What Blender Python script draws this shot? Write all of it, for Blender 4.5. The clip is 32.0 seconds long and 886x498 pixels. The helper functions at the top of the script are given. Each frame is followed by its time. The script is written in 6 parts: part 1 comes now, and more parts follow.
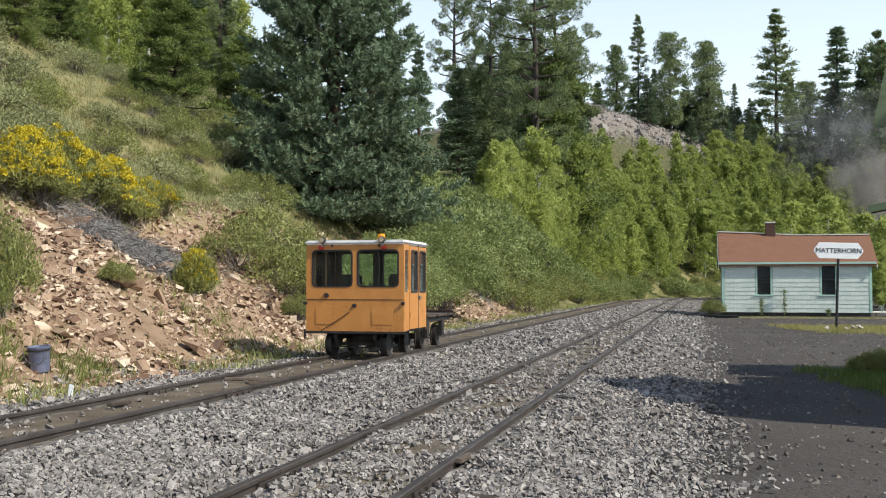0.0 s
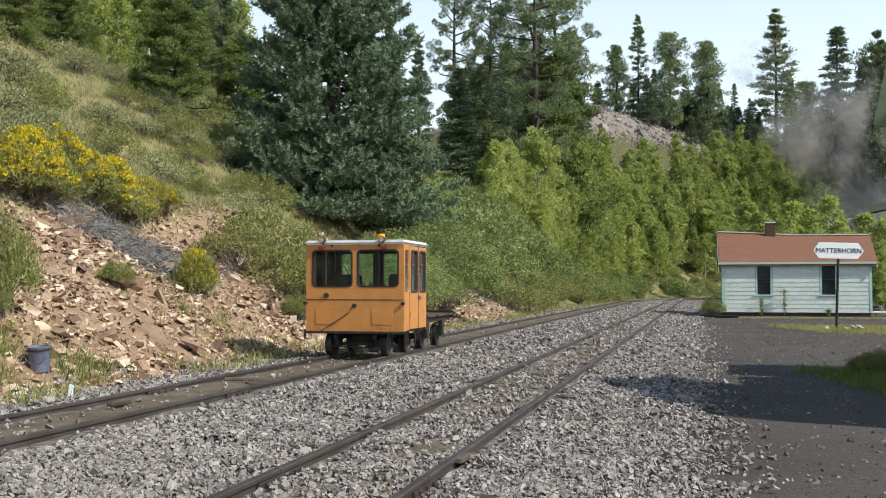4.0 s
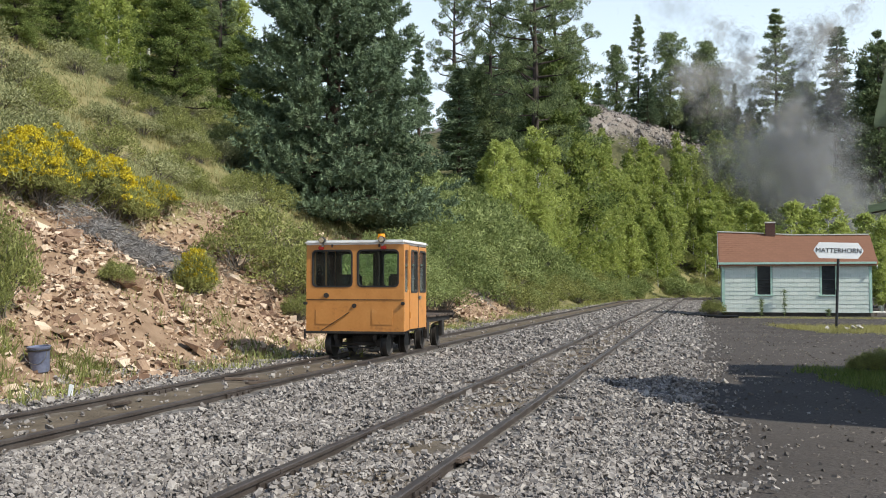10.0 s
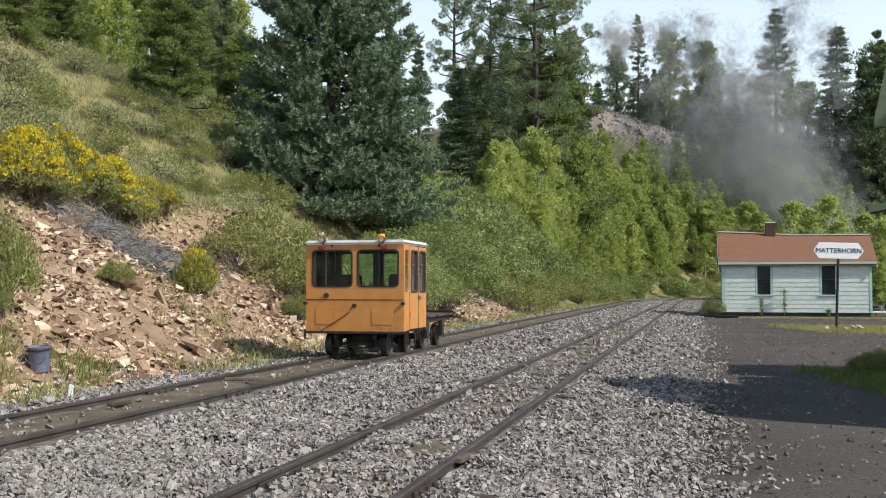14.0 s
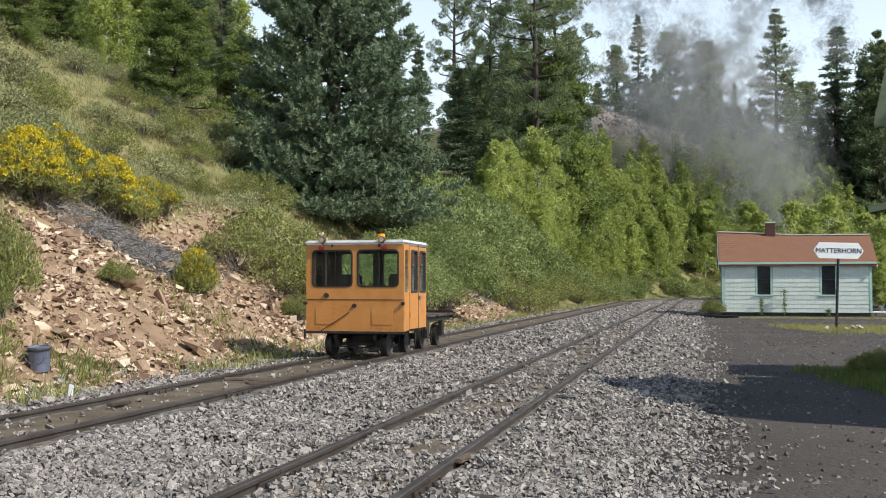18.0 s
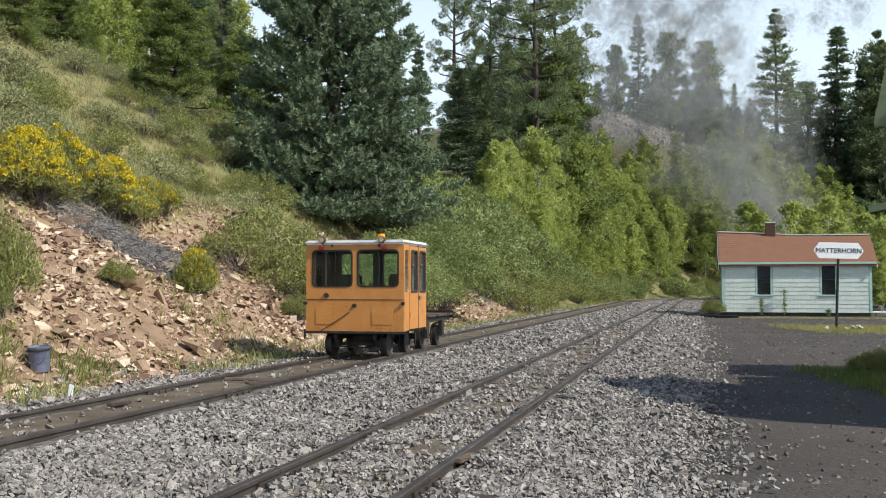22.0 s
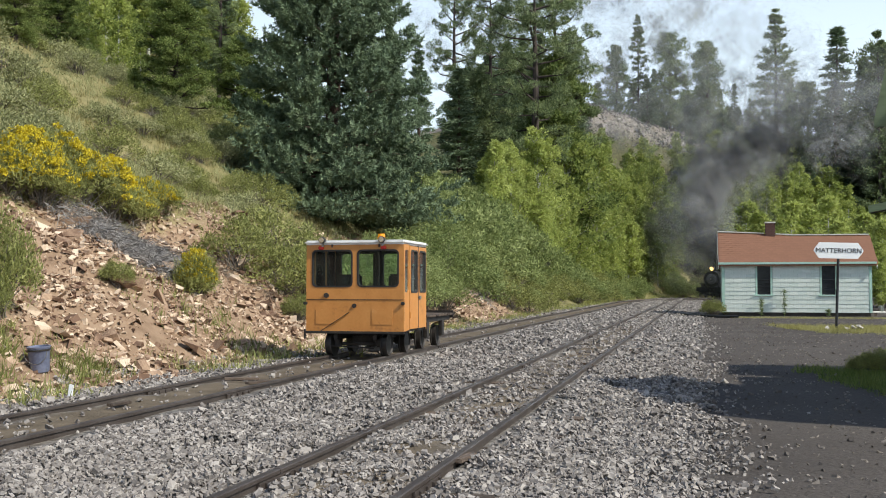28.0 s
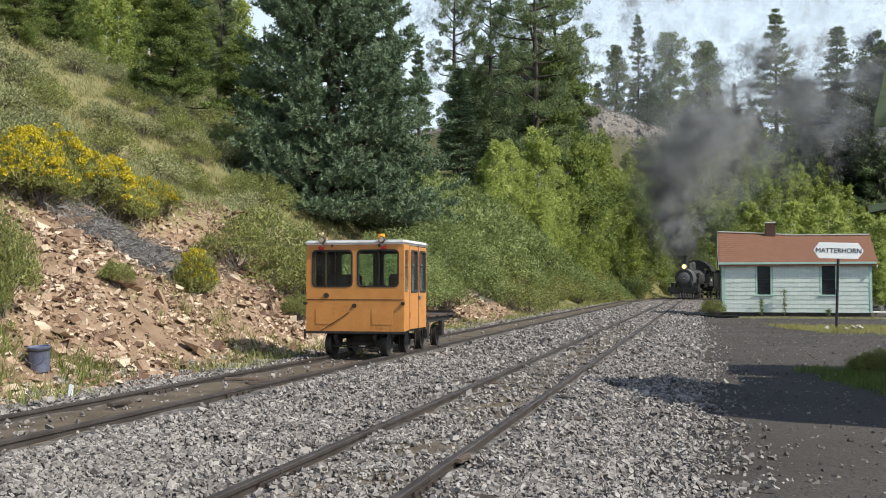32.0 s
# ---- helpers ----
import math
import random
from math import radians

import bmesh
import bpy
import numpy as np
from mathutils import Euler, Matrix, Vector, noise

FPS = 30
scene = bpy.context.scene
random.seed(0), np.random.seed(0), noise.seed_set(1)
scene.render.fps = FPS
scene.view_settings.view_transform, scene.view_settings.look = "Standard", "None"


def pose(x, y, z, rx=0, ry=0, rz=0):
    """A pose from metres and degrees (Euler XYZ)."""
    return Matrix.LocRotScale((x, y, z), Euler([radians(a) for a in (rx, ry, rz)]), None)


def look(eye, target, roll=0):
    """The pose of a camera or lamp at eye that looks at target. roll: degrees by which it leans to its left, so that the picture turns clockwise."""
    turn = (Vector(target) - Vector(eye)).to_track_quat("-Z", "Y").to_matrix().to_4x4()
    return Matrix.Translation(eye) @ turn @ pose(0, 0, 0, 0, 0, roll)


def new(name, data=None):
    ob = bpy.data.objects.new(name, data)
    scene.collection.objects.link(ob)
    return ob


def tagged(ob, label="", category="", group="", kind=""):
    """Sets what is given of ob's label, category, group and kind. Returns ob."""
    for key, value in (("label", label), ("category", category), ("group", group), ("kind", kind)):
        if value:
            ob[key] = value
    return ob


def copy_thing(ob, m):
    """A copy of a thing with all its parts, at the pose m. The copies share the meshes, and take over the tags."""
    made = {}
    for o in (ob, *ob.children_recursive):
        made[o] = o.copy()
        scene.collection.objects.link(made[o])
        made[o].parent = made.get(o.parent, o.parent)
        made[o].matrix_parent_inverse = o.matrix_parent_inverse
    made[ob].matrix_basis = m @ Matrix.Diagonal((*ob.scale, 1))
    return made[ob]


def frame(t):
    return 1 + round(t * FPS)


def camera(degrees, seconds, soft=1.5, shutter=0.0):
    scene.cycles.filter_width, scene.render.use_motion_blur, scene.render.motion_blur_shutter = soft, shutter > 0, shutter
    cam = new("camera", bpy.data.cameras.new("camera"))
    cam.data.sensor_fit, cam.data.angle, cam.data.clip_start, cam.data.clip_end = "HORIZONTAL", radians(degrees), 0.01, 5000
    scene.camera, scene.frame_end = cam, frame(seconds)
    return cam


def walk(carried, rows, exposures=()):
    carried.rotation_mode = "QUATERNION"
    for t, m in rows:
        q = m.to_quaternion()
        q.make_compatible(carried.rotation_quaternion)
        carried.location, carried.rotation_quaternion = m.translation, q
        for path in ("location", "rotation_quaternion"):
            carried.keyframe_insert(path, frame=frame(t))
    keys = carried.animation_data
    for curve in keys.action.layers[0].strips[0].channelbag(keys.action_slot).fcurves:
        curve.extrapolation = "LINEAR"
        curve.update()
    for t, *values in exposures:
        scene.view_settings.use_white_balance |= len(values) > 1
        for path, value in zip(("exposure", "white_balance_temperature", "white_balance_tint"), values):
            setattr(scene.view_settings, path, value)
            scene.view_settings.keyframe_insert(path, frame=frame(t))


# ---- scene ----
# Plan: the camera stands still at the origin, 1.15 m above the rail heads (z = 0) and looks along +y.
# The two straight tracks run along ALONG; the lateral axis LEFT points to the hillside.
cam = camera(48.0, 32.0, soft=1.0)
STAND = pose(0, 0, 1.15, 92.146, 0, 0)
walk(cam, [(0, STAND), (32, STAND)], [(0, 0.35, 6650, 6), (32, 0.35, 6650, 6)])

# ---- world and sun ----
SUN = Vector((0.63, -0.395, 0.67)).normalized()
world = bpy.data.worlds.new("sky")
scene.world = world
world.use_nodes = True
wn = world.node_tree.nodes
sky = wn.new("ShaderNodeTexSky")
sky.sky_type = "NISHITA"
sky.sun_disc = False
sky.sun_elevation = math.asin(SUN.z)
sky.sun_rotation = math.atan2(SUN.x, SUN.y)
sky.altitude = 2900
sky.dust_density = 5.0
wn["Background"].inputs["Strength"].default_value = 0.15
# pale summer haze towards the horizon
wl = world.node_tree.links
wc, wsep = wn.new("ShaderNodeTexCoord"), wn.new("ShaderNodeSeparateXYZ")
wl.new(wc.outputs["Generated"], wsep.inputs[0])
wr = wn.new("ShaderNodeMapRange")
for socket, value in (("From Min", 0.0), ("From Max", 0.62), ("To Min", 0.95), ("To Max", 0.0)):
    wr.inputs[socket].default_value = value
wl.new(wsep.outputs["Z"], wr.inputs["Value"])
wm = wn.new("ShaderNodeMix")
wm.data_type = "RGBA"
wm.inputs[7].default_value = (6.3, 7.1, 7.8, 1)
wl.new(wr.outputs[0], wm.inputs[0])
wl.new(sky.outputs[0], wm.inputs[6])
wl.new(wm.outputs[2], wn["Background"].inputs["Color"])
sun = new("sun", bpy.data.lights.new("sun", "SUN"))
sun.data.energy, sun.data.angle, sun.data.color = 3.6, radians(0.55), (1.0, 0.95, 0.86)
sun.matrix_world = look(SUN * 60, (0, 0, 0))


# ---- materials ----
def mat(name, stops, rough=0.8, metal=0.0, scale=4.0, fine=40.0, bump=0.0, island=0.0, rand=0.0, through_light=0.0, spec=0.5, stretch=(1, 1, 1)):
    """Procedural surface: two scales of noise over colour stops, per-piece variation, bump, and optional translucency."""
    m = bpy.data.materials.new(name)
    m.use_nodes = True
    nt = m.node_tree
    n, k = nt.nodes, nt.links
    b = n["Principled BSDF"]
    tc = n.new("ShaderNodeTexCoord")
    mp = n.new("ShaderNodeMapping")
    mp.inputs["Scale"].default_value = stretch
    k.new(tc.outputs["Object"], mp.inputs["Vector"])
    a = n.new("ShaderNodeTexNoise")
    a.inputs["Scale"].default_value, a.inputs["Detail"].default_value = scale, 4
    f = n.new("ShaderNodeTexNoise")
    f.inputs["Scale"].default_value, f.inputs["Detail"].default_value = fine, 3
    k.new(mp.outputs[0], a.inputs["Vector"])
    k.new(mp.outputs[0], f.inputs["Vector"])
    mix = n.new("ShaderNodeMath")
    mix.operation = "MULTIPLY_ADD"
    k.new(f.outputs["Fac"], mix.inputs[0])
    mix.inputs[1].default_value = 0.45
    half = n.new("ShaderNodeMath")
    half.operation = "MULTIPLY_ADD"
    k.new(a.outputs["Fac"], half.inputs[0])
    half.inputs[1].default_value = 0.9
    half.inputs[2].default_value = -0.18
    k.new(half.outputs[0], mix.inputs[2])
    last = mix
    for amount, kind in ((island, "ShaderNodeNewGeometry"), (rand, "ShaderNodeObjectInfo")):
        if amount:
            g = n.new(kind)
            add = n.new("ShaderNodeMath")
            add.operation = "MULTIPLY_ADD"
            k.new(g.outputs["Random Per Island" if island and kind == "ShaderNodeNewGeometry" else "Random"], add.inputs[0])
            add.inputs[1].default_value = amount
            shift = n.new("ShaderNodeMath")
            shift.operation = "SUBTRACT"
            k.new(last.outputs[0], shift.inputs[0])
            shift.inputs[1].default_value = amount / 2
            k.new(shift.outputs[0], add.inputs[2])
            last = add
    r = n.new("ShaderNodeValToRGB")
    el = r.color_ramp.elements
    while len(el) < len(stops):
        el.new(0.5)
    for e, (p, c) in zip(el, stops):
        e.position, e.color = p, (*c, 1)
    k.new(last.outputs[0], r.inputs["Fac"])
    k.new(r.outputs["Color"], b.inputs["Base Color"])
    b.inputs["Roughness"].default_value, b.inputs["Metallic"].default_value = rough, metal
    b.inputs["Specular IOR Level"].default_value = spec
    if bump:
        bp = n.new("ShaderNodeBump")
        bp.inputs["Strength"].default_value, bp.inputs["Distance"].default_value = bump, 0.02
        k.new(mix.outputs[0], bp.inputs["Height"])
        k.new(bp.outputs[0], b.inputs["Normal"])
    if through_light:
        t = n.new("ShaderNodeBsdfTranslucent")
        k.new(r.outputs["Color"], t.inputs["Color"])
        ms = n.new("ShaderNodeMixShader")
        ms.inputs[0].default_value = through_light
        k.new(b.outputs[0], ms.inputs[1])
        k.new(t.outputs[0], ms.inputs[2])
        k.new(ms.outputs[0], n["Material Output"].inputs["Surface"])
    return m


def duo(name, a, b, **kw):
    return mat(name, [(0.25, a), (0.75, b)], **kw)


def glass_mat(name, tint, gloss=0.12, sheen=0.0, ior=1.5):
    m = bpy.data.materials.new(name)
    m.use_nodes = True
    n, k = m.node_tree.nodes, m.node_tree.links
    t = n.new("ShaderNodeBsdfTransparent")
    t.inputs[0].default_value = (*tint, 1)
    g = n.new("ShaderNodeBsdfGlossy")
    g.inputs["Roughness"].default_value = 0.04
    fr = n.new("ShaderNodeFresnel")
    fr.inputs[0].default_value = ior
    ad = n.new("ShaderNodeMath")
    ad.operation = "ADD"
    ad.use_clamp = True
    k.new(fr.outputs[0], ad.inputs[0])
    ad.inputs[1].default_value = gloss
    ms = n.new("ShaderNodeMixShader")
    k.new(ad.outputs[0], ms.inputs[0])
    k.new(t.outputs[0], ms.inputs[1])
    k.new(g.outputs[0], ms.inputs[2])
    # pale diffuse film, standing in for bright light reflected off the panes
    dirt = n.new("ShaderNodeBsdfDiffuse")
    dirt.inputs[0].default_value = (0.55, 0.55, 0.52, 1)
    film = n.new("ShaderNodeMixShader")
    tx = n.new("ShaderNodeTexNoise")
    tx.inputs["Scale"].default_value = 5
    mul = n.new("ShaderNodeMath")
    mul.operation = "MULTIPLY"
    mul.inputs[1].default_value = 2 * sheen
    k.new(tx.outputs[0], mul.inputs[0])
    k.new(mul.outputs[0], film.inputs[0])
    k.new(ms.outputs[0], film.inputs[1])
    k.new(dirt.outputs[0], film.inputs[2])
    k.new(film.outputs[0], n["Material Output"].inputs["Surface"])
    return m


def glow(name, color, strength):
    m = bpy.data.materials.new(name)
    m.use_nodes = True
    b = m.node_tree.nodes["Principled BSDF"]
    b.inputs["Base Color"].default_value = (*color, 1)
    b.inputs["Emission Color"].default_value = (*color, 1)
    b.inputs["Emission Strength"].default_value = strength
    return m


def sooty(name, a, b, dense=0.11, **kw):
    """Smoke flecks that let most of the light behind them pass."""
    m = duo(name, a, b, **kw)
    n, k = m.node_tree.nodes, m.node_tree.links
    last = n["Material Output"].inputs["Surface"].links[0].from_socket
    t, ms = n.new("ShaderNodeBsdfTransparent"), n.new("ShaderNodeMixShader")
    ms.inputs[0].default_value = dense
    k.new(t.outputs[0], ms.inputs[1])
    k.new(last, ms.inputs[2])
    k.new(ms.outputs[0], n["Material Output"].inputs["Surface"])
    return m


M = {}
M["stone"] = mat("ballast_stone", [(0.1, (0.14, 0.125, 0.116)), (0.5, (0.262, 0.235, 0.217)), (0.9, (0.42, 0.385, 0.355))], rough=0.9, island=0.75, scale=9, bump=0.3)
M["scree"] = mat("scree_stone", [(0.12, (0.17, 0.10, 0.066)), (0.5, (0.40, 0.275, 0.185)), (0.92, (0.68, 0.54, 0.41))], rough=0.9, island=1.0, scale=5, bump=0.4)
M["yardstone"] = duo("dark_yard_stone", (0.10, 0.086, 0.076), (0.27, 0.235, 0.205), rough=0.9, island=0.8, scale=9)
M["rail"] = duo("rail_steel", (0.055, 0.042, 0.036), (0.12, 0.10, 0.09), rough=0.5, metal=0.35, scale=3, fine=60, bump=0.15)
M["railtop"] = duo("worn_rail_head", (0.26, 0.245, 0.235), (0.38, 0.365, 0.35), rough=0.42, metal=0.6, scale=2, fine=50)
M["tie"] = duo("old_tie_wood", (0.045, 0.032, 0.024), (0.15, 0.11, 0.085), rough=0.9, scale=3, fine=30, bump=0.6, rand=0.5, stretch=(1, 12, 6))
M["orange"] = mat("faded_orange_paint", [(0.2, (0.30, 0.13, 0.045)), (0.4, (0.54, 0.225, 0.055)), (0.65, (0.59, 0.26, 0.07)), (0.92, (0.64, 0.345, 0.14))], rough=0.5, scale=3.5, fine=25, bump=0.05)
M["roofwhite"] = duo("white_roof_paint", (0.62, 0.62, 0.62), (0.82, 0.82, 0.81), rough=0.5)
M["black"] = duo("black_rubber", (0.012, 0.012, 0.012), (0.035, 0.034, 0.033), rough=0.6)
M["dirtblack"] = duo("oily_black_iron", (0.015, 0.014, 0.013), (0.06, 0.05, 0.045), rough=0.6, metal=0.3, scale=6)
M["steel"] = duo("dull_steel", (0.20, 0.20, 0.20), (0.38, 0.38, 0.37), rough=0.4, metal=0.8)
M["glass"] = glass_mat("pane_glass", (0.85, 0.93, 0.91), 0.0, 0.008, 1.2)
M["sideglass"] = glass_mat("shiny_side_glass", (0.85, 0.93, 0.91), 0.22, 0.02, 1.3)
M["clearglass"] = glass_mat("clear_side_glass", (0.9, 0.95, 0.93), 0.0, 0.006, 1.12)
M["darkglass"] = duo("dark_window_pane", (0.012, 0.013, 0.016), (0.03, 0.032, 0.036), rough=0.12)
M["amber"] = duo("amber_plastic", (0.80, 0.26, 0.01), (0.9, 0.36, 0.02), rough=0.3)
M["redlens"] = duo("red_lens", (0.25, 0.012, 0.01), (0.4, 0.02, 0.02), rough=0.25)
M["chrome"] = duo("chrome", (0.55, 0.55, 0.55), (0.7, 0.7, 0.7), rough=0.2, metal=1.0)
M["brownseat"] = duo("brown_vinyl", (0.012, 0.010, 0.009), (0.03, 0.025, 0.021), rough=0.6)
M["shingle"] = duo("white_green_shingle", (0.54, 0.62, 0.565), (0.67, 0.72, 0.67), rough=0.8, rand=0.35, scale=3, fine=30, stretch=(8, 1, 1), bump=0.2)
M["wallback"] = duo("grey_green_wall", (0.34, 0.40, 0.37), (0.5, 0.55, 0.52), rough=0.9)
M["mint"] = duo("mint_trim_paint", (0.36, 0.56, 0.47), (0.46, 0.64, 0.55), rough=0.6)
M["roof"] = mat("red_brown_roofing", [(0.2, (0.18, 0.085, 0.052)), (0.6, (0.24, 0.115, 0.07)), (0.9, (0.30, 0.155, 0.10))], rough=0.9, scale=1.2, fine=30, bump=0.4, rand=0.12)
M["cream"] = duo("weathered_white_board", (0.6, 0.58, 0.52), (0.78, 0.76, 0.7), rough=0.8)
M["chimney"] = duo("dark_brick", (0.06, 0.035, 0.03), (0.16, 0.08, 0.065), rough=0.9, scale=8)
M["found"] = duo("dark_foundation", (0.03, 0.026, 0.022), (0.08, 0.07, 0.06), rough=0.95)
M["signwhite"] = duo("sign_white_enamel", (0.76, 0.78, 0.8), (0.84, 0.85, 0.86), rough=0.45)
M["signink"] = duo("sign_black_letters", (0.01, 0.01, 0.012), (0.03, 0.03, 0.035), rough=0.5)
M["greentrim"] = duo("green_painted_board", (0.13, 0.165, 0.09), (0.20, 0.25, 0.14), rough=0.7, scale=2, stretch=(1, 1, 8))
M["bucket"] = duo("blue_grey_zinc", (0.13, 0.15, 0.24), (0.24, 0.27, 0.38), rough=0.5, metal=0.3, scale=5)
M["whitestone"] = duo("pale_stone", (0.55, 0.50, 0.45), (0.78, 0.74, 0.68), rough=0.9, scale=6, bump=0.4)
M["bark"] = duo("conifer_bark", (0.05, 0.035, 0.027), (0.15, 0.10, 0.075), rough=0.95, scale=3, fine=20, bump=0.8, stretch=(3, 3, 0.6))
M["pinebark"] = duo("pine_bark", (0.032, 0.025, 0.022), (0.085, 0.064, 0.055), rough=0.95, scale=3, fine=20, bump=0.8, stretch=(3, 3, 0.6))
M["aspenbark"] = mat("aspen_bark", [(0.2, (0.12, 0.11, 0.10)), (0.4, (0.42, 0.42, 0.37)), (0.8, (0.60, 0.59, 0.52))], rough=0.9, scale=2, fine=14, stretch=(2, 2, 5))
M["twig"] = duo("grey_twigs", (0.10, 0.085, 0.07), (0.25, 0.22, 0.19), rough=0.95)
M["deadbrush"] = duo("dead_grey_brush", (0.15, 0.14, 0.135), (0.38, 0.36, 0.345), rough=0.95, island=0.6)


def leafy(name, dark, light, island=0.8, rand=0.3, tl=0.3):
    return mat(name, [(0.1, dark), (0.9, light)], rough=0.7, island=island, rand=rand, scale=0.7, fine=6, through_light=tl, spec=0.25)


M["spruce"] = leafy("blue_spruce_needles", (0.05, 0.086, 0.046), (0.28, 0.36, 0.22), island=0.2, rand=0.0, tl=0.12)
M["fir"] = leafy("dark_fir_needles", (0.07, 0.11, 0.06), (0.25, 0.32, 0.185), tl=0.15)
M["pine"] = leafy("pine_needles", (0.08, 0.12, 0.05), (0.30, 0.355, 0.17), tl=0.2)
M["brightpine"] = leafy("sunny_pine_needles", (0.07, 0.11, 0.025), (0.29, 0.35, 0.11), tl=0.2)
M["aspen"] = leafy("aspen_leaves", (0.23, 0.285, 0.07), (0.55, 0.60, 0.20), tl=0.5, rand=0.5)
M["willow"] = leafy("willow_leaves", (0.145, 0.19, 0.06), (0.38, 0.43, 0.175), tl=0.35)
M["sage"] = leafy("sage_leaves", (0.19, 0.205, 0.09), (0.47, 0.47, 0.25), tl=0.25)
M["olive"] = leafy("olive_brush_leaves", (0.15, 0.17, 0.05), (0.42, 0.43, 0.16), tl=0.3)
M["yellow"] = leafy("rabbitbrush_flowers", (0.44, 0.35, 0.025), (0.80, 0.66, 0.06), tl=0.25)
M["drygrass"] = leafy("dry_grass", (0.22, 0.19, 0.08), (0.45, 0.39, 0.18), tl=0.3)
M["palegrass"] = leafy("pale_yard_grass", (0.26, 0.25, 0.085), (0.52, 0.48, 0.2), tl=0.3)
M["greengrass"] = leafy("green_grass", (0.07, 0.13, 0.025), (0.24, 0.28, 0.08), tl=0.3)
M["yellowaspen"] = leafy("yellowing_aspen_leaves", (0.24, 0.23, 0.05), (0.46, 0.42, 0.12), tl=0.4)
M["smoke_dark"] = sooty("dark_coal_smoke", (0.10, 0.102, 0.107), (0.18, 0.183, 0.19), rough=1.0, through_light=0.5, spec=0.0)
M["smoke_mid"] = sooty("grey_coal_smoke", (0.42, 0.42, 0.42), (0.56, 0.56, 0.56), rough=1.0, through_light=0.5, spec=0.0)
M["smoke_light"] = sooty("pale_grey_smoke", (0.44, 0.41, 0.38), (0.58, 0.55, 0.51), rough=1.0, through_light=0.5, spec=0.0)
M["iron"] = duo("locomotive_black", (0.012, 0.012, 0.013), (0.045, 0.043, 0.042), rough=0.55, scale=4)
M["graphite"] = duo("graphite_smokebox", (0.11, 0.11, 0.115), (0.21, 0.21, 0.215), rough=0.5, metal=0.4, scale=4)
M["lamp"] = glow("lit_headlight", (1.0, 0.66, 0.22), 2.6)
for k in ("smoke_dark", "smoke_mid", "smoke_light"):
    for suffix, dense in (("_thin", 0.02), ("_soft", 0.055)):
        M[k + suffix] = M[k].copy()
        for node in M[k + suffix].node_tree.nodes:
            if node.type == "MIX_SHADER" and node.inputs[1].links[0].from_node.type == "BSDF_TRANSPARENT":
                node.inputs[0].default_value = dense
scene.cycles.transparent_max_bounces = 160
M["steam"] = sooty("white_steam", (0.6, 0.6, 0.6), (0.75, 0.75, 0.75), rough=1.0, through_light=0.5, spec=0.0)

# ---- plan helpers ----
ALONG, LEFT = Vector((0.2517, 0.9678, 0)), Vector((-0.9678, 0.2517, 0))
SIDING, MAIN = Vector((-3.62, 8.15, 0)), Vector((-0.07, 8.15, 0))  # a point on each centre line
TOE = np.array([(-40.8, -126.0), (12.2, 77.0), (17.0, 92.0), (23.0, 104.0), (32.0, 116.0), (49.5, 132.0), (68.0, 149.0), (106.0, 186.0), (700.0, 770.0)])
RNG = np.random.default_rng(7)


def wave(x, y, s, seed=0):
    """Smooth ground unevenness, about -1 to 1, at a wavelength of about s metres."""
    r = np.random.default_rng(seed + 100)
    out = 0
    for i in range(7):
        a, f, p = r.uniform(0, 6.28), 6.28 / s * r.uniform(0.6, 1.7), r.uniform(0, 6.28)
        out = out + np.sin((x * np.cos(a) + y * np.sin(a)) * f + p)
    return out / 3.2


def uphill(x, y):
    """Signed distance from the foot of the hill (positive on the hill)."""
    x, y = np.asarray(x, float), np.asarray(y, float)
    best, sign = np.full(x.shape, 1e9), np.ones(x.shape)
    for (ax, ay), (bx, by) in zip(TOE[:-1], TOE[1:]):
        dx, dy = bx - ax, by - ay
        t = np.clip(((x - ax) * dx + (y - ay) * dy) / (dx * dx + dy * dy), 0, 1)
        ex, ey = x - ax - t * dx, y - ay - t * dy
        d = np.hypot(ex, ey)
        s = np.where(dx * ey - dy * ex > 0, 1.0, -1.0)
        near = d < best
        best, sign = np.where(near, d, best), np.where(near, s, sign)
    return best * sign


def lateral(x, y):
    """Distance to the left of the siding's centre line; the main track's centre lies at -3.44."""
    return (x - SIDING.x) * LEFT.x + (y - SIDING.y) * LEFT.y


def ground_z(x, y):
    x, y = np.asarray(x, float), np.asarray(y, float)
    w = uphill(x, y)
    far = np.clip((y - 55) / 40, 0, 1) * np.clip((x + 8) / 20, 0, 1)
    near_h = np.interp(w, [0, 0.6, 4.6, 31, 60, 200, 2000], [0, 0.25, 3.1, 17.5, 24, 34, 60])
    far_h = np.interp(w, [0, 2.5, 36, 50, 200, 2000], [0, 0.9, 29, 31, 40, 70])
    h = near_h * (1 - far) + far_h * far
    rough = np.clip(w / 3, 0, 1)
    h = h + rough * (0.13 * wave(x, y, 2.2, 1) + 0.3 * wave(x, y, 9, 2)) + np.clip((w - 10) / 20, 0, 1) * 1.0 * wave(x, y, 35, 3)
    bed = np.clip((3.0 - np.abs(lateral(x, y) + 1.72)) / 0.5, 0, 1) * np.where(w < 0, 1, 0)
    flat = -0.13 + 0.015 * wave(x, y, 1.5, 4) + 0.055 * bed
    edge = np.clip((np.hypot(x, y - 50) - 350) / 900, 0, 1)
    return flat + h + np.where(w < 0, edge * (25 + 12 * wave(x, y, 300, 5)), 0)


def gz(x, y):
    return float(ground_z(np.array([x]), np.array([y]))[0])


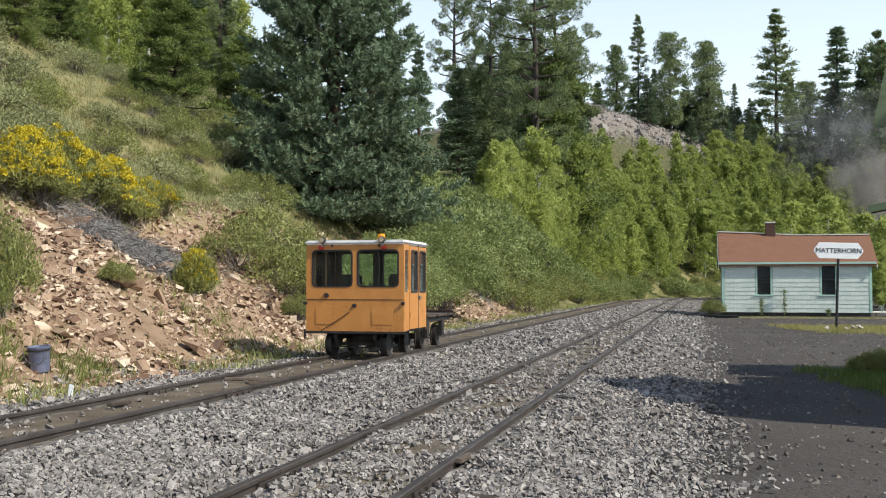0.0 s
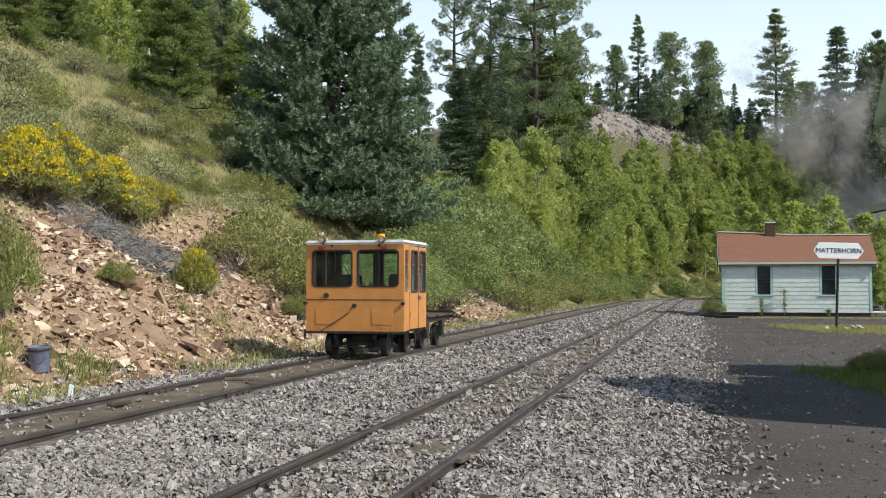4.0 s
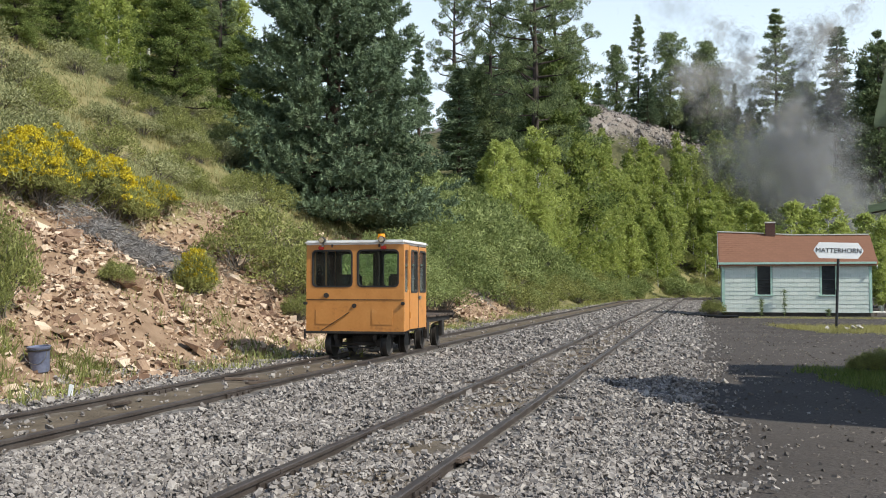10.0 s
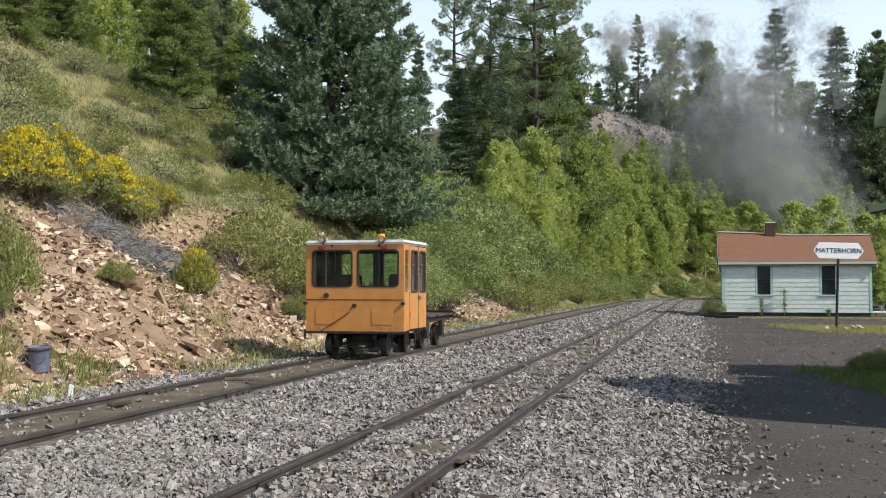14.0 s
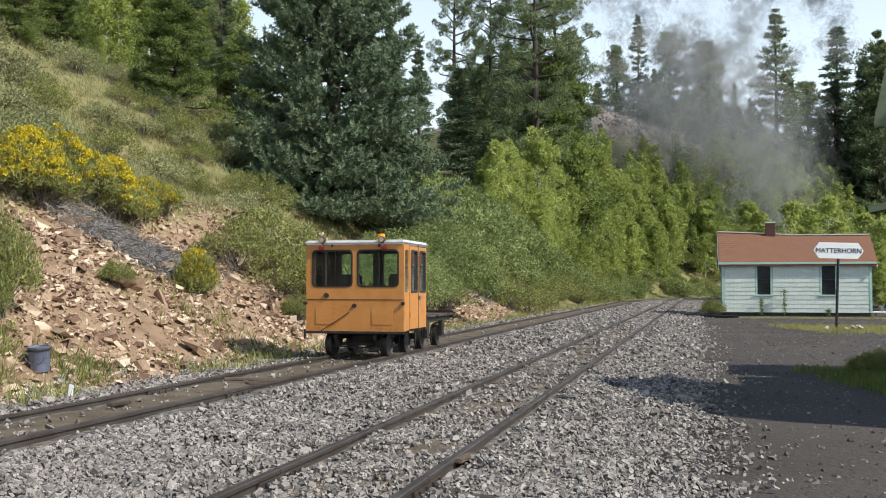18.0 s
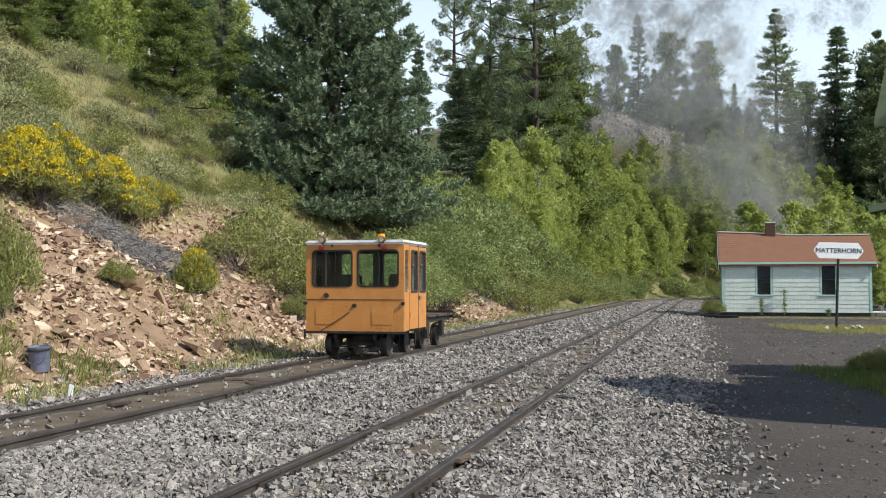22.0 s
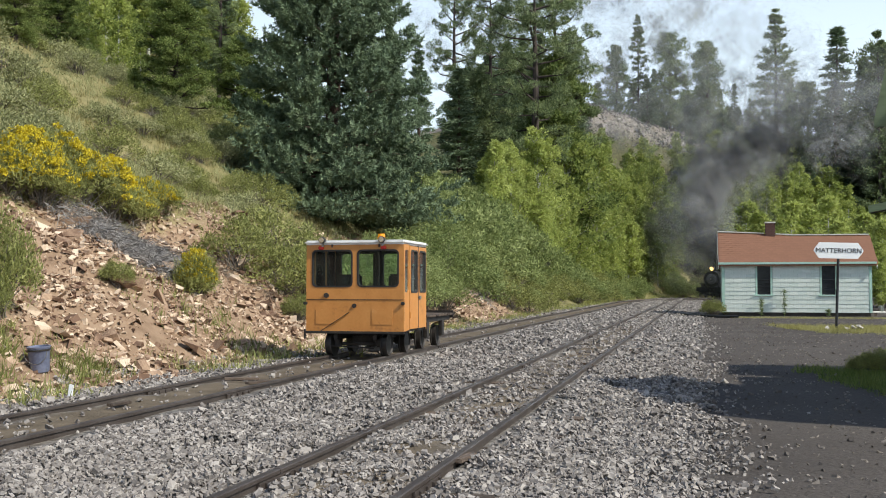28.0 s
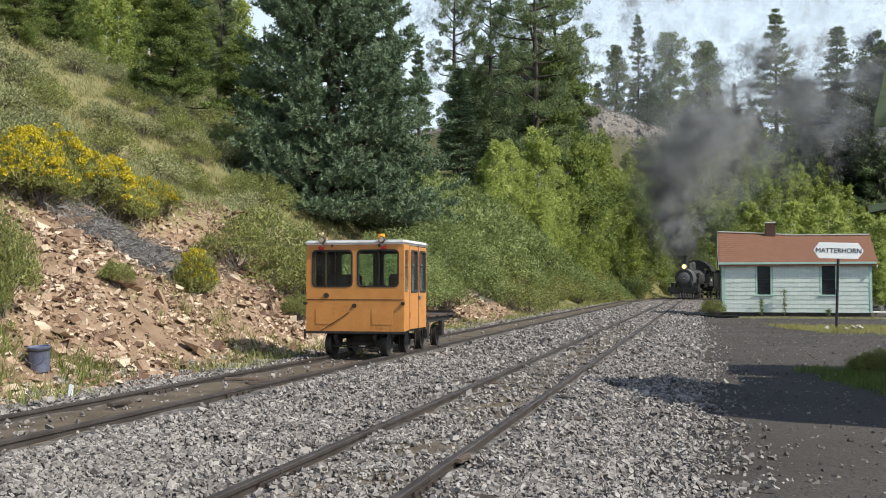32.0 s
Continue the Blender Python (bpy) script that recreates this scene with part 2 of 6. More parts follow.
# ---- mesh helpers ----
def mesh(name, verts, faces, material, smooth=False):
    me = bpy.data.meshes.new(name)
    me.from_pydata(verts if isinstance(verts, list) else np.asarray(verts).tolist(), [], faces if isinstance(faces, list) else np.asarray(faces).tolist())
    for m in material if isinstance(material, (list, tuple)) else [material]:
        me.materials.append(m)
    if smooth:
        me.polygons.foreach_set("use_smooth", [True] * len(me.polygons))
    me.update()
    return me


def part(name, bm, material, parent, label="", smooth=False):
    """Links a bmesh (or a mesh) as one part under a thing or part."""
    if isinstance(bm, bpy.types.Mesh):
        me = bm
    else:
        me = bpy.data.meshes.new(name)
        bm.normal_update()
        bm.to_mesh(me)
        bm.free()
        me.materials.append(material)
        if smooth:
            me.polygons.foreach_set("use_smooth", [True] * len(me.polygons))
            me.set_sharp_from_angle(angle=radians(40))
    ob = new(name, me)
    ob.parent = parent
    if label:
        tagged(ob, label)
    return ob


def thing(name, m, label, category, group="", kind=""):
    ob = new(name)
    ob.matrix_world = m
    return tagged(ob, label, category, group, kind)


def box(bm, c, s, rot=None, bevel=0.0):
    """A box at centre c with sizes s, turned by a matrix, its edges rounded by bevel."""
    m = Matrix.Translation(c) @ (rot.to_4x4() if rot else Matrix()) @ Matrix.Diagonal((*s, 1))
    made = bmesh.ops.create_cube(bm, size=1, matrix=m)["verts"]
    if bevel:
        bmesh.ops.bevel(bm, geom=list({e for v in made for e in v.link_edges}), offset=bevel, segments=2, affect="EDGES")
    return bm


def boxed(c, s, rot=None, bevel=0.0):
    return box(bmesh.new(), c, s, rot, bevel)


def rod(bm, p, q, r0, r1=None, seg=12):
    """A round bar from p to q."""
    p, q = Vector(p), Vector(q)
    d = q - p
    m = Matrix.Translation((p + q) / 2) @ d.to_track_quat("Z", "Y").to_matrix().to_4x4()
    bmesh.ops.create_cone(bm, cap_ends=True, segments=seg, radius1=r0, radius2=r0 if r1 is None else r1, depth=d.length, matrix=m)
    return bm


def rodded(p, q, r0, r1=None, seg=12):
    return rod(bmesh.new(), p, q, r0, r1, seg)


def lathe(profile, axis_m, seg=20):
    """A turned body: rows of (radius, height) round the z axis of axis_m."""
    bm = bmesh.new()
    rings = []
    for r, h in profile:
        rings.append([bm.verts.new(axis_m @ Vector((r * math.cos(a), r * math.sin(a), h))) for a in [6.28319 * i / seg for i in range(seg)]])
    for a, b in zip(rings[:-1], rings[1:]):
        for i in range(seg):
            bm.faces.new((a[i], a[(i + 1) % seg], b[(i + 1) % seg], b[i]))
    bm.faces.new(rings[0][::-1])
    bm.faces.new(rings[-1])
    return bm


def plate(outline, depth, m, holes=()):
    """A flat plate in m's xy plane with holes, of some thickness towards m's z."""
    bm = bmesh.new()
    edges = []
    for loop in (outline, *holes):
        vs = [bm.verts.new((x, y, 0)) for x, y in loop]
        edges += [bm.edges.new((vs[i], vs[(i + 1) % len(vs)])) for i in range(len(vs))]
    bmesh.ops.triangle_fill(bm, use_beauty=True, use_dissolve=False, edges=edges)
    ex = bmesh.ops.extrude_face_region(bm, geom=bm.faces[:])["geom"]
    bmesh.ops.translate(bm, verts=[v for v in ex if isinstance(v, bmesh.types.BMVert)], vec=(0, 0, depth))
    bmesh.ops.recalc_face_normals(bm, faces=bm.faces[:])
    bmesh.ops.transform(bm, matrix=m, verts=bm.verts[:])
    return bm


def rounded(x0, y0, x1, y1, r, n=5):
    out = []
    for cx, cy, a0 in ((x1 - r, y1 - r, 0), (x0 + r, y1 - r, 90), (x0 + r, y0 + r, 180), (x1 - r, y0 + r, 270)):
        out += [(cx + r * math.cos(radians(a0 + 90 * i / n)), cy + r * math.sin(radians(a0 + 90 * i / n))) for i in range(n + 1)]
    return out


def tube_arrays(p, q, r0, r1, seg=6):
    """Arrays of verts and quads for a tapered limb."""
    p, q = np.asarray(p, float), np.asarray(q, float)
    d = q - p
    d = d / (np.linalg.norm(d) + 1e-9)
    s = np.cross(d, [0.31, 0.95, 0.05])
    s /= np.linalg.norm(s)
    t = np.cross(d, s)
    a = np.arange(seg) * 6.28319 / seg
    ring = np.cos(a)[:, None] * s + np.sin(a)[:, None] * t
    v = np.concatenate([p + ring * r0, q + ring * r1])
    i = np.arange(seg)
    f = np.stack([i, (i + 1) % seg, (i + 1) % seg + seg, i + seg], 1)
    return v, f


def joined(parts):
    vs, fs, o = [], [], 0
    for v, f in parts:
        vs.append(v), fs.extend((f + o).tolist())
        o += len(v)
    return np.concatenate(vs), fs


def leaves(c, out, length, width, rng, flop=0.5):
    """Small pointed leaves at the points c, pointing about along out. Returns verts and faces."""
    n = len(c)
    d = out + rng.normal(0, flop, (n, 3))
    d /= np.linalg.norm(d, axis=1)[:, None] + 1e-9
    s = np.cross(d, rng.normal(0, 1, (n, 3)))
    s /= np.linalg.norm(s, axis=1)[:, None] + 1e-9
    L = (length * rng.uniform(0.6, 1.35, n))[:, None]
    W = (width * rng.uniform(0.6, 1.35, n))[:, None]
    v = np.stack([c + s * W * 0.5, c + d * L, c - s * W * 0.5], 1).reshape(-1, 3)
    return v, np.arange(3 * n).reshape(n, 3)


CUBE = np.array([(x, y, z) for z in (-1, 1) for x, y in ((-1, -1), (1, -1), (1, 1), (-1, 1))], float)
CUBEF = np.array([(3, 2, 1, 0), (4, 5, 6, 7), (0, 1, 5, 4), (1, 2, 6, 5), (2, 3, 7, 6), (3, 0, 4, 7)])


def stones(c, size, rng, flat=0.6):
    """Angular broken stones at the points c. Returns verts and faces."""
    n = len(c)
    shape, faces = CUBE, CUBEF[1:] if n > 3000 else CUBEF
    v = shape[None] * rng.uniform(0.5, 1.1, (n, len(shape), 3)) + rng.normal(0, 0.12, (n, len(shape), 3))
    v = v * np.stack([rng.uniform(0.7, 1.4, n), rng.uniform(0.6, 1.0, n), rng.uniform(0.35, 1.0, n) * flat], 1)[:, None] * np.asarray(size).reshape(-1, 1, 1) * 0.5
    q = rng.normal(0, 1, (n, 4)) * np.array([1.2, 0.45, 0.45, 1.2])
    q /= np.linalg.norm(q, axis=1)[:, None]
    w, x, y, z = q.T
    R = np.stack([np.stack([1 - 2 * (y * y + z * z), 2 * (x * y - z * w), 2 * (x * z + y * w)], 1),
                  np.stack([2 * (x * y + z * w), 1 - 2 * (x * x + z * z), 2 * (y * z - x * w)], 1),
                  np.stack([2 * (x * z - y * w), 2 * (y * z + x * w), 1 - 2 * (x * x + y * y)], 1)], 1)
    v = np.einsum("nij,nkj->nki", R, v) + np.asarray(c)[:, None]
    f = faces[None] + (np.arange(n) * len(shape))[:, None, None]
    return v.reshape(-1, 3), f.reshape(-1, faces.shape[1])


# ---- ground ----
def ground_material():
    m = bpy.data.materials.new("ground_soil")
    m.use_nodes = True
    n, k = m.node_tree.nodes, m.node_tree.links
    b = n["Principled BSDF"]
    b.inputs["Roughness"].default_value, b.inputs["Specular IOR Level"].default_value = 0.95, 0.2
    tc = n.new("ShaderNodeTexCoord")

    def tex(scale, detail=4, kind="ShaderNodeTexNoise"):
        t = n.new(kind)
        t.inputs["Scale"].default_value = scale
        if kind == "ShaderNodeTexNoise":
            t.inputs["Detail"].default_value = detail
        k.new(tc.outputs["Object"], t.inputs["Vector"])
        return t

    def ramp(src, stops):
        r = n.new("ShaderNodeValToRGB")
        while len(r.color_ramp.elements) < len(stops):
            r.color_ramp.elements.new(0.5)
        for e, (p, c) in zip(r.color_ramp.elements, stops):
            e.position, e.color = p, (*c, 1)
        k.new(src, r.inputs[0])
        return r.outputs[0]

    big, mid, fine = tex(0.35), tex(2.2), tex(28)
    cell = tex(17, kind="ShaderNodeTexVoronoi")
    pebble = tex(55, kind="ShaderNodeTexVoronoi")

    def blend(f, a, c):
        x = n.new("ShaderNodeMix")
        x.data_type = "RGBA"
        k.new(f, x.inputs[0])
        k.new(a, x.inputs[6])
        k.new(c, x.inputs[7])
        return x.outputs[2]

    def mask(name, soft):
        a = n.new("ShaderNodeAttribute")
        a.attribute_name = name
        s = n.new("ShaderNodeMath")
        s.operation = "MULTIPLY_ADD"
        k.new(mid.outputs[0], s.inputs[0])
        s.inputs[1].default_value = soft
        k.new(a.outputs["Fac"], s.inputs[2])
        r = n.new("ShaderNodeMapRange")
        r.inputs["From Min"].default_value, r.inputs["From Max"].default_value = 0.35 + soft / 2, 0.65 + soft / 2
        k.new(s.outputs[0], r.inputs["Value"])
        return r.outputs[0]

    # gravel: dark fines, with some shade of the gaps between stones put in
    gravel = ramp(cell.outputs["Color"], [(0.1, (0.075, 0.07, 0.066)), (0.5, (0.16, 0.148, 0.138)), (0.9, (0.28, 0.262, 0.245))])
    dirt = ramp(mid.outputs[0], [(0.3, (0.105, 0.083, 0.059)), (0.7, (0.19, 0.153, 0.112))])
    lot = blend(pebble.outputs["Color"], ramp(fine.outputs[0], [(0.3, (0.048, 0.042, 0.039)), (0.7, (0.095, 0.084, 0.077))]), ramp(big.outputs[0], [(0.35, (0.068, 0.058, 0.052)), (0.65, (0.12, 0.104, 0.094))]))
    rock = ramp(mid.outputs[0], [(0.25, (0.20, 0.13, 0.084)), (0.5, (0.31, 0.213, 0.142)), (0.8, (0.40, 0.29, 0.20))])
    grass = ramp(mid.outputs[0], [(0.25, (0.15, 0.145, 0.06)), (0.5, (0.23, 0.205, 0.095)), (0.8, (0.33, 0.28, 0.145))])
    wood = ramp(mid.outputs[0], [(0.3, (0.07, 0.075, 0.035)), (0.7, (0.15, 0.14, 0.07))])
    c = blend(mask("dirt", 0.5), gravel, dirt)
    c = blend(mask("lot", 0.5), c, lot)
    c = blend(mask("rock", 0.7), c, rock)
    c = blend(mask("grass", 0.9), c, grass)
    c = blend(mask("wood", 0.8), c, wood)
    c = blend(mask("talus", 0.8), c, ramp(cell.outputs["Color"], [(0.1, (0.13, 0.11, 0.095)), (0.9, (0.34, 0.30, 0.27))]))
    k.new(c, b.inputs["Base Color"])
    bp = n.new("ShaderNodeBump")
    bp.inputs["Strength"].default_value, bp.inputs["Distance"].default_value = 0.6, 0.03
    k.new(fine.outputs[0], bp.inputs["Height"])
    k.new(bp.outputs[0], b.inputs["Normal"])
    return m


def build_ground():
    xs = np.concatenate([-np.geomspace(2500, 40, 26), np.arange(-39, 40, 0.45), np.arange(40, 130, 2.5), np.geomspace(130, 2500, 24)])
    ys = np.concatenate([-np.geomspace(2500, 14, 24), np.arange(-12, 62, 0.45), np.arange(62, 230, 2.2), np.geomspace(232, 3500, 24)])
    X, Y = np.meshgrid(xs, ys)
    Z = ground_z(X, Y)
    nx, ny = len(xs), len(ys)
    i = (np.arange(ny - 1)[:, None] * nx + np.arange(nx - 1)[None]).ravel()
    me = mesh("ground", np.stack([X, Y, Z], -1).reshape(-1, 3), np.stack([i, i + 1, i + 1 + nx, i + nx], 1), ground_material(), smooth=True)
    v, w = lateral(X, Y), uphill(X, Y)
    far = np.clip((Y - 38) / 12, 0, 1)
    zones = {
        "dirt": np.clip(1 - np.abs(np.abs(v + 1.72) - 1.72) / 0.9, 0, 1) * np.where(v > -1.72, 1.0, 0.8),
        "lot": np.clip((-v - 5.1) / 0.8, 0, 1),
        "rock": np.clip((w + 0.6) / 0.7, 0, 1) * np.clip((58 - Y + 10 * wave(X, Y, 9, 12)) / 8, 0, 1),
        "grass": np.clip((w - 3.4 + 4.4 * far) / 1.6, 0, 1) * (1 - np.clip((w - 18 + 10 * far) / 5, 0, 1)),
        "wood": np.clip((w - 17 + 14 * far) / 5, 0, 1) + np.clip((np.hypot(X, Y) - 260) / 60, 0, 1),
        "talus": np.clip((w - 27) / 8, 0, 1) * np.clip((50 - w) / 6, 0, 1) * np.clip((Y - 110) / 20, 0, 1),
    }
    for name, val in zones.items():
        me.attributes.new(name, "FLOAT", "POINT").data.foreach_set("value", np.clip(val, 0, 1).ravel().astype(np.float32))
    return tagged(new("ground", me), "gravel yard, dirt bank and grassy hillside", "ground", kind="structure")


GROUND = build_ground()


# ---- tracks ----
def loco_path(a):
    """Point and heading (degrees right of +y) on the main line, a metres past the start of its curve."""
    s = Vector((19.0, 81.5, 0))
    if a <= 0:
        return s + ALONG * a, 14.58
    b = min(a, 40.0)
    h = math.radians(14.58) + b / 70
    p = s + Vector((70 * (math.cos(radians(14.58)) - math.cos(h)), 70 * (math.sin(h) - math.sin(radians(14.58))), 0))
    return p + Vector((math.sin(h), math.cos(h), 0)) * (a - b), math.degrees(h)


def siding_path(a):
    """The siding: straight to a = 0 and then bending right to join the main line."""
    s = Vector((13.5, 74.0, 0))
    if a <= 0:
        return s + ALONG * a, 14.58
    e, he = loco_path(24.0)
    t = min(a / 34.0, 1)
    d0, d1 = ALONG * 34, Vector((math.sin(radians(he)), math.cos(radians(he)), 0)) * 34
    p = s * (2 * t**3 - 3 * t * t + 1) + d0 * (t**3 - 2 * t * t + t) + e * (3 * t * t - 2 * t**3) + d1 * (t**3 - t * t)
    q = s * (6 * t * t - 6 * t) + d0 * (3 * t * t - 4 * t + 1) + e * (6 * t - 6 * t * t) + d1 * (3 * t * t - 2 * t)
    return p, math.degrees(math.atan2(q.x, q.y))


RAIL_SECTION = [(-0.05, -0.115), (0.05, -0.115), (0.05, -0.105), (0.009, -0.092), (0.009, -0.035), (0.029, -0.028), (0.029, -0.006), (0.022, 0.0), (-0.022, 0.0), (-0.029, -0.006), (-0.029, -0.028), (-0.009, -0.035), (-0.009, -0.092), (-0.05, -0.105)]


def build_track(path, a0, a1, label, tie_to, sunk):
    track = thing("railway_track", pose(0, 0, 0), label, "railway track", kind="structure")
    rng = random.Random(int(abs(a0) * 10))
    a = a0
    while a < a1 - 0.5:
        b = min(a + 9.1, a1)
        steps = 1 if b <= 0 else max(2, int((b - a) / 1.2))
        for side in (-1, 1):
            verts, faces, m = [], [], len(RAIL_SECTION)
            for i in range(steps + 1):
                p, h = path(a + 0.004 + (b - a - 0.008) * i / steps)
                rgt = Vector((math.cos(radians(h)), -math.sin(radians(h)), 0))
                for x, z in RAIL_SECTION:
                    verts.append(p + rgt * (side * (0.457 + 0.029) + x) + Vector((0, 0, z)))
            for i in range(steps):
                for j in range(m):
                    faces.append((i * m + j, i * m + (j + 1) % m, (i + 1) * m + (j + 1) % m, (i + 1) * m + j))
            faces += [tuple(range(m))[::-1], tuple(range(steps * m, steps * m + m))]
            me = mesh("rail", verts, faces, [M["rail"], M["railtop"]])
            for poly in me.polygons:
                poly.material_index = 1 if poly.normal.z > 0.9 and poly.center.z > -0.005 else 0
            rail = part("rail", me, None, track)
            if b < 45:
                p, h = path(b)
                rot = Matrix.Rotation(-radians(h), 3, "Z")
                rgt = Vector((math.cos(radians(h)), -math.sin(radians(h)), 0))
                for s2 in (-1, 1):
                    bar = boxed(p + rgt * (side * 0.486 + s2 * 0.021) + Vector((0, 0, -0.062)), (0.02, 0.62, 0.055), rot, 0.004)
                    for o in (-0.22, -0.07, 0.07, 0.22):
                        q = p + rgt * (side * 0.486 + s2 * 0.036) + rot @ Vector((0, o, 0)) + Vector((0, 0, -0.06))
                        box(bar, q, (0.022, 0.03, 0.03), rot)
                    part("joint_bar", bar, M["rail"], rail)
        a = b
    tie = mesh("tie", *joined([(CUBE * np.array([1.0, 0.1, 0.07]), CUBEF)]), M["tie"])
    a = a0
    while a < tie_to:
        p, h = path(a)
        t = part("tie", tie, None, track)
        t.matrix_world = pose(p.x + rng.uniform(-0.06, 0.06), p.y, sunk + rng.uniform(-0.014, 0.012), 0, rng.uniform(-0.6, 0.6), -h + rng.uniform(-3, 3))
        a += 0.62 + rng.uniform(-0.03, 0.03)
    return track


build_track(loco_path, -96.0, 118.0, "narrow gauge main track with worn steel rails on grey ballast", 42, -0.15)
build_track(siding_path, -92.0, 34.0, "rusty narrow gauge siding track bedded in brown dirt", 30, -0.162)


# ---- ballast and scree ----
def scatter(n, d0, d1, rng, half=0.47):
    """Random plan points in the wedge of ground that lies d0 to d1 metres ahead."""
    d = np.sqrt(rng.uniform(d0 * d0, d1 * d1, n))
    return rng.uniform(-half, half, n) * d, d


def build_ballast():
    out = []
    for n, d0, d1, size in ((40000, 5.5, 9, 0.030), (50000, 9, 17, 0.037), (32000, 17, 34, 0.055), (14000, 34, 64, 0.075)):
        x, y = scatter(n, d0, d1, RNG)
        v = lateral(x, y)
        r = RNG.uniform(0, 1, n)
        keep = (v < 2.3) & (v > -5.5 + RNG.normal(0, 0.3, n)) & ~((np.abs(v) < 0.78) & (r < 0.96)) & ~((np.abs(v + 3.44) < 0.75) & (r < 0.45 + 0.3 * wave(x, y, 1.2, 9)))
        for rail in (0.486, -0.486, -2.954, -3.926):
            keep &= np.abs(v - rail) > 0.05 + size * 0.5
        x, y, v = x[keep], y[keep], v[keep]
        s = size * RNG.lognormal(0, 0.28, len(x))
        bed = np.where(np.abs(v + 1.72) < 0.9, 0.02, 0.0) + 0.02 * wave(x, y, 0.8, 8)
        z = ground_z(x, y) + 0.006 + bed + RNG.uniform(-0.01, 0.018, len(x))
        out.append(stones(np.stack([x, y, z], 1), s, RNG, 0.85))
    u, v = RNG.uniform(24, 98, 18000), RNG.uniform(-5.6, 2.2, 18000)
    x, y = SIDING.x + ALONG.x * u + LEFT.x * v, SIDING.y + ALONG.y * u + LEFT.y * v
    clear = (uphill(x, y) < 0) & (np.abs(v) > 0.8) & (np.abs(np.abs(v + 3.44) - 0.486) > 0.1)
    x, y = x[clear], y[clear]
    out.append(stones(np.stack([x, y, ground_z(x, y) + 0.01], 1), 0.085 * RNG.lognormal(0, 0.25, len(x)), RNG, 0.5))
    v, f = joined(out)
    tagged(new("ballast", mesh("ballast", v, f, M["stone"])), "loose crushed grey stone ballast around the rails", "ballast", kind="stuff")
    n = 30000
    x, y = scatter(n, 5.5, 40, RNG)
    keep = lateral(x, y) < -5.0
    x, y = x[keep], y[keep]
    v, f = stones(np.stack([x, y, ground_z(x, y) + 0.002], 1), 0.023 * RNG.lognormal(0, 0.4, len(x)), RNG)
    tagged(new("yard_gravel", mesh("yard_gravel", v, f, M["yardstone"])), "fine dark gravel scattered over the yard", "gravel", kind="stuff")


def build_scree():
    out = []
    for n, lo, hi, size in ((30000, -0.7, 4.8, 0.042), (16000, -0.5, 4.7, 0.072), (5000, -0.3, 4.5, 0.112), (300, -0.2, 4.3, 0.19)):
        u = RNG.uniform(4, 46, n)
        w = RNG.uniform(lo, hi, n)
        x = SIDING.x + ALONG.x * (u - 4) + LEFT.x * (w + 2.2)
        y = SIDING.y + ALONG.y * (u - 4) + LEFT.y * (w + 2.2)
        keep = (wave(x, y, 2.6, 11) + RNG.normal(0, 0.5, n) > -0.8) & (y > 5) & (u < 26 + RNG.exponential(12, n))
        x, y = x[keep], y[keep]
        s = size * RNG.lognormal(0, 0.4, len(x))
        out.append(stones(np.stack([x, y, ground_z(x, y) + s * 0.16], 1), s, RNG, 0.5))
    v, f = joined(out)
    tagged(new("scree", mesh("scree", v, f, M["scree"])), "broken tan and reddish rock covering the cut bank", "rocks", kind="stuff")
    n = 14000
    x, y = RNG.uniform(10, 70, n), RNG.uniform(120, 200, n)
    w = uphill(x, y)
    keep = (w > 29) & (w < 46) & (x < 48)
    x, y = x[keep], y[keep]
    v, f = stones(np.stack([x, y, ground_z(x, y) + 0.1], 1), 0.3 * RNG.lognormal(0, 0.5, len(x)), RNG, 0.8)
    tagged(new("talus", mesh("talus", v, f, M["stone"])), "grey talus rocks along the top of the hill", "rocks", kind="stuff")


build_ballast()
build_scree()


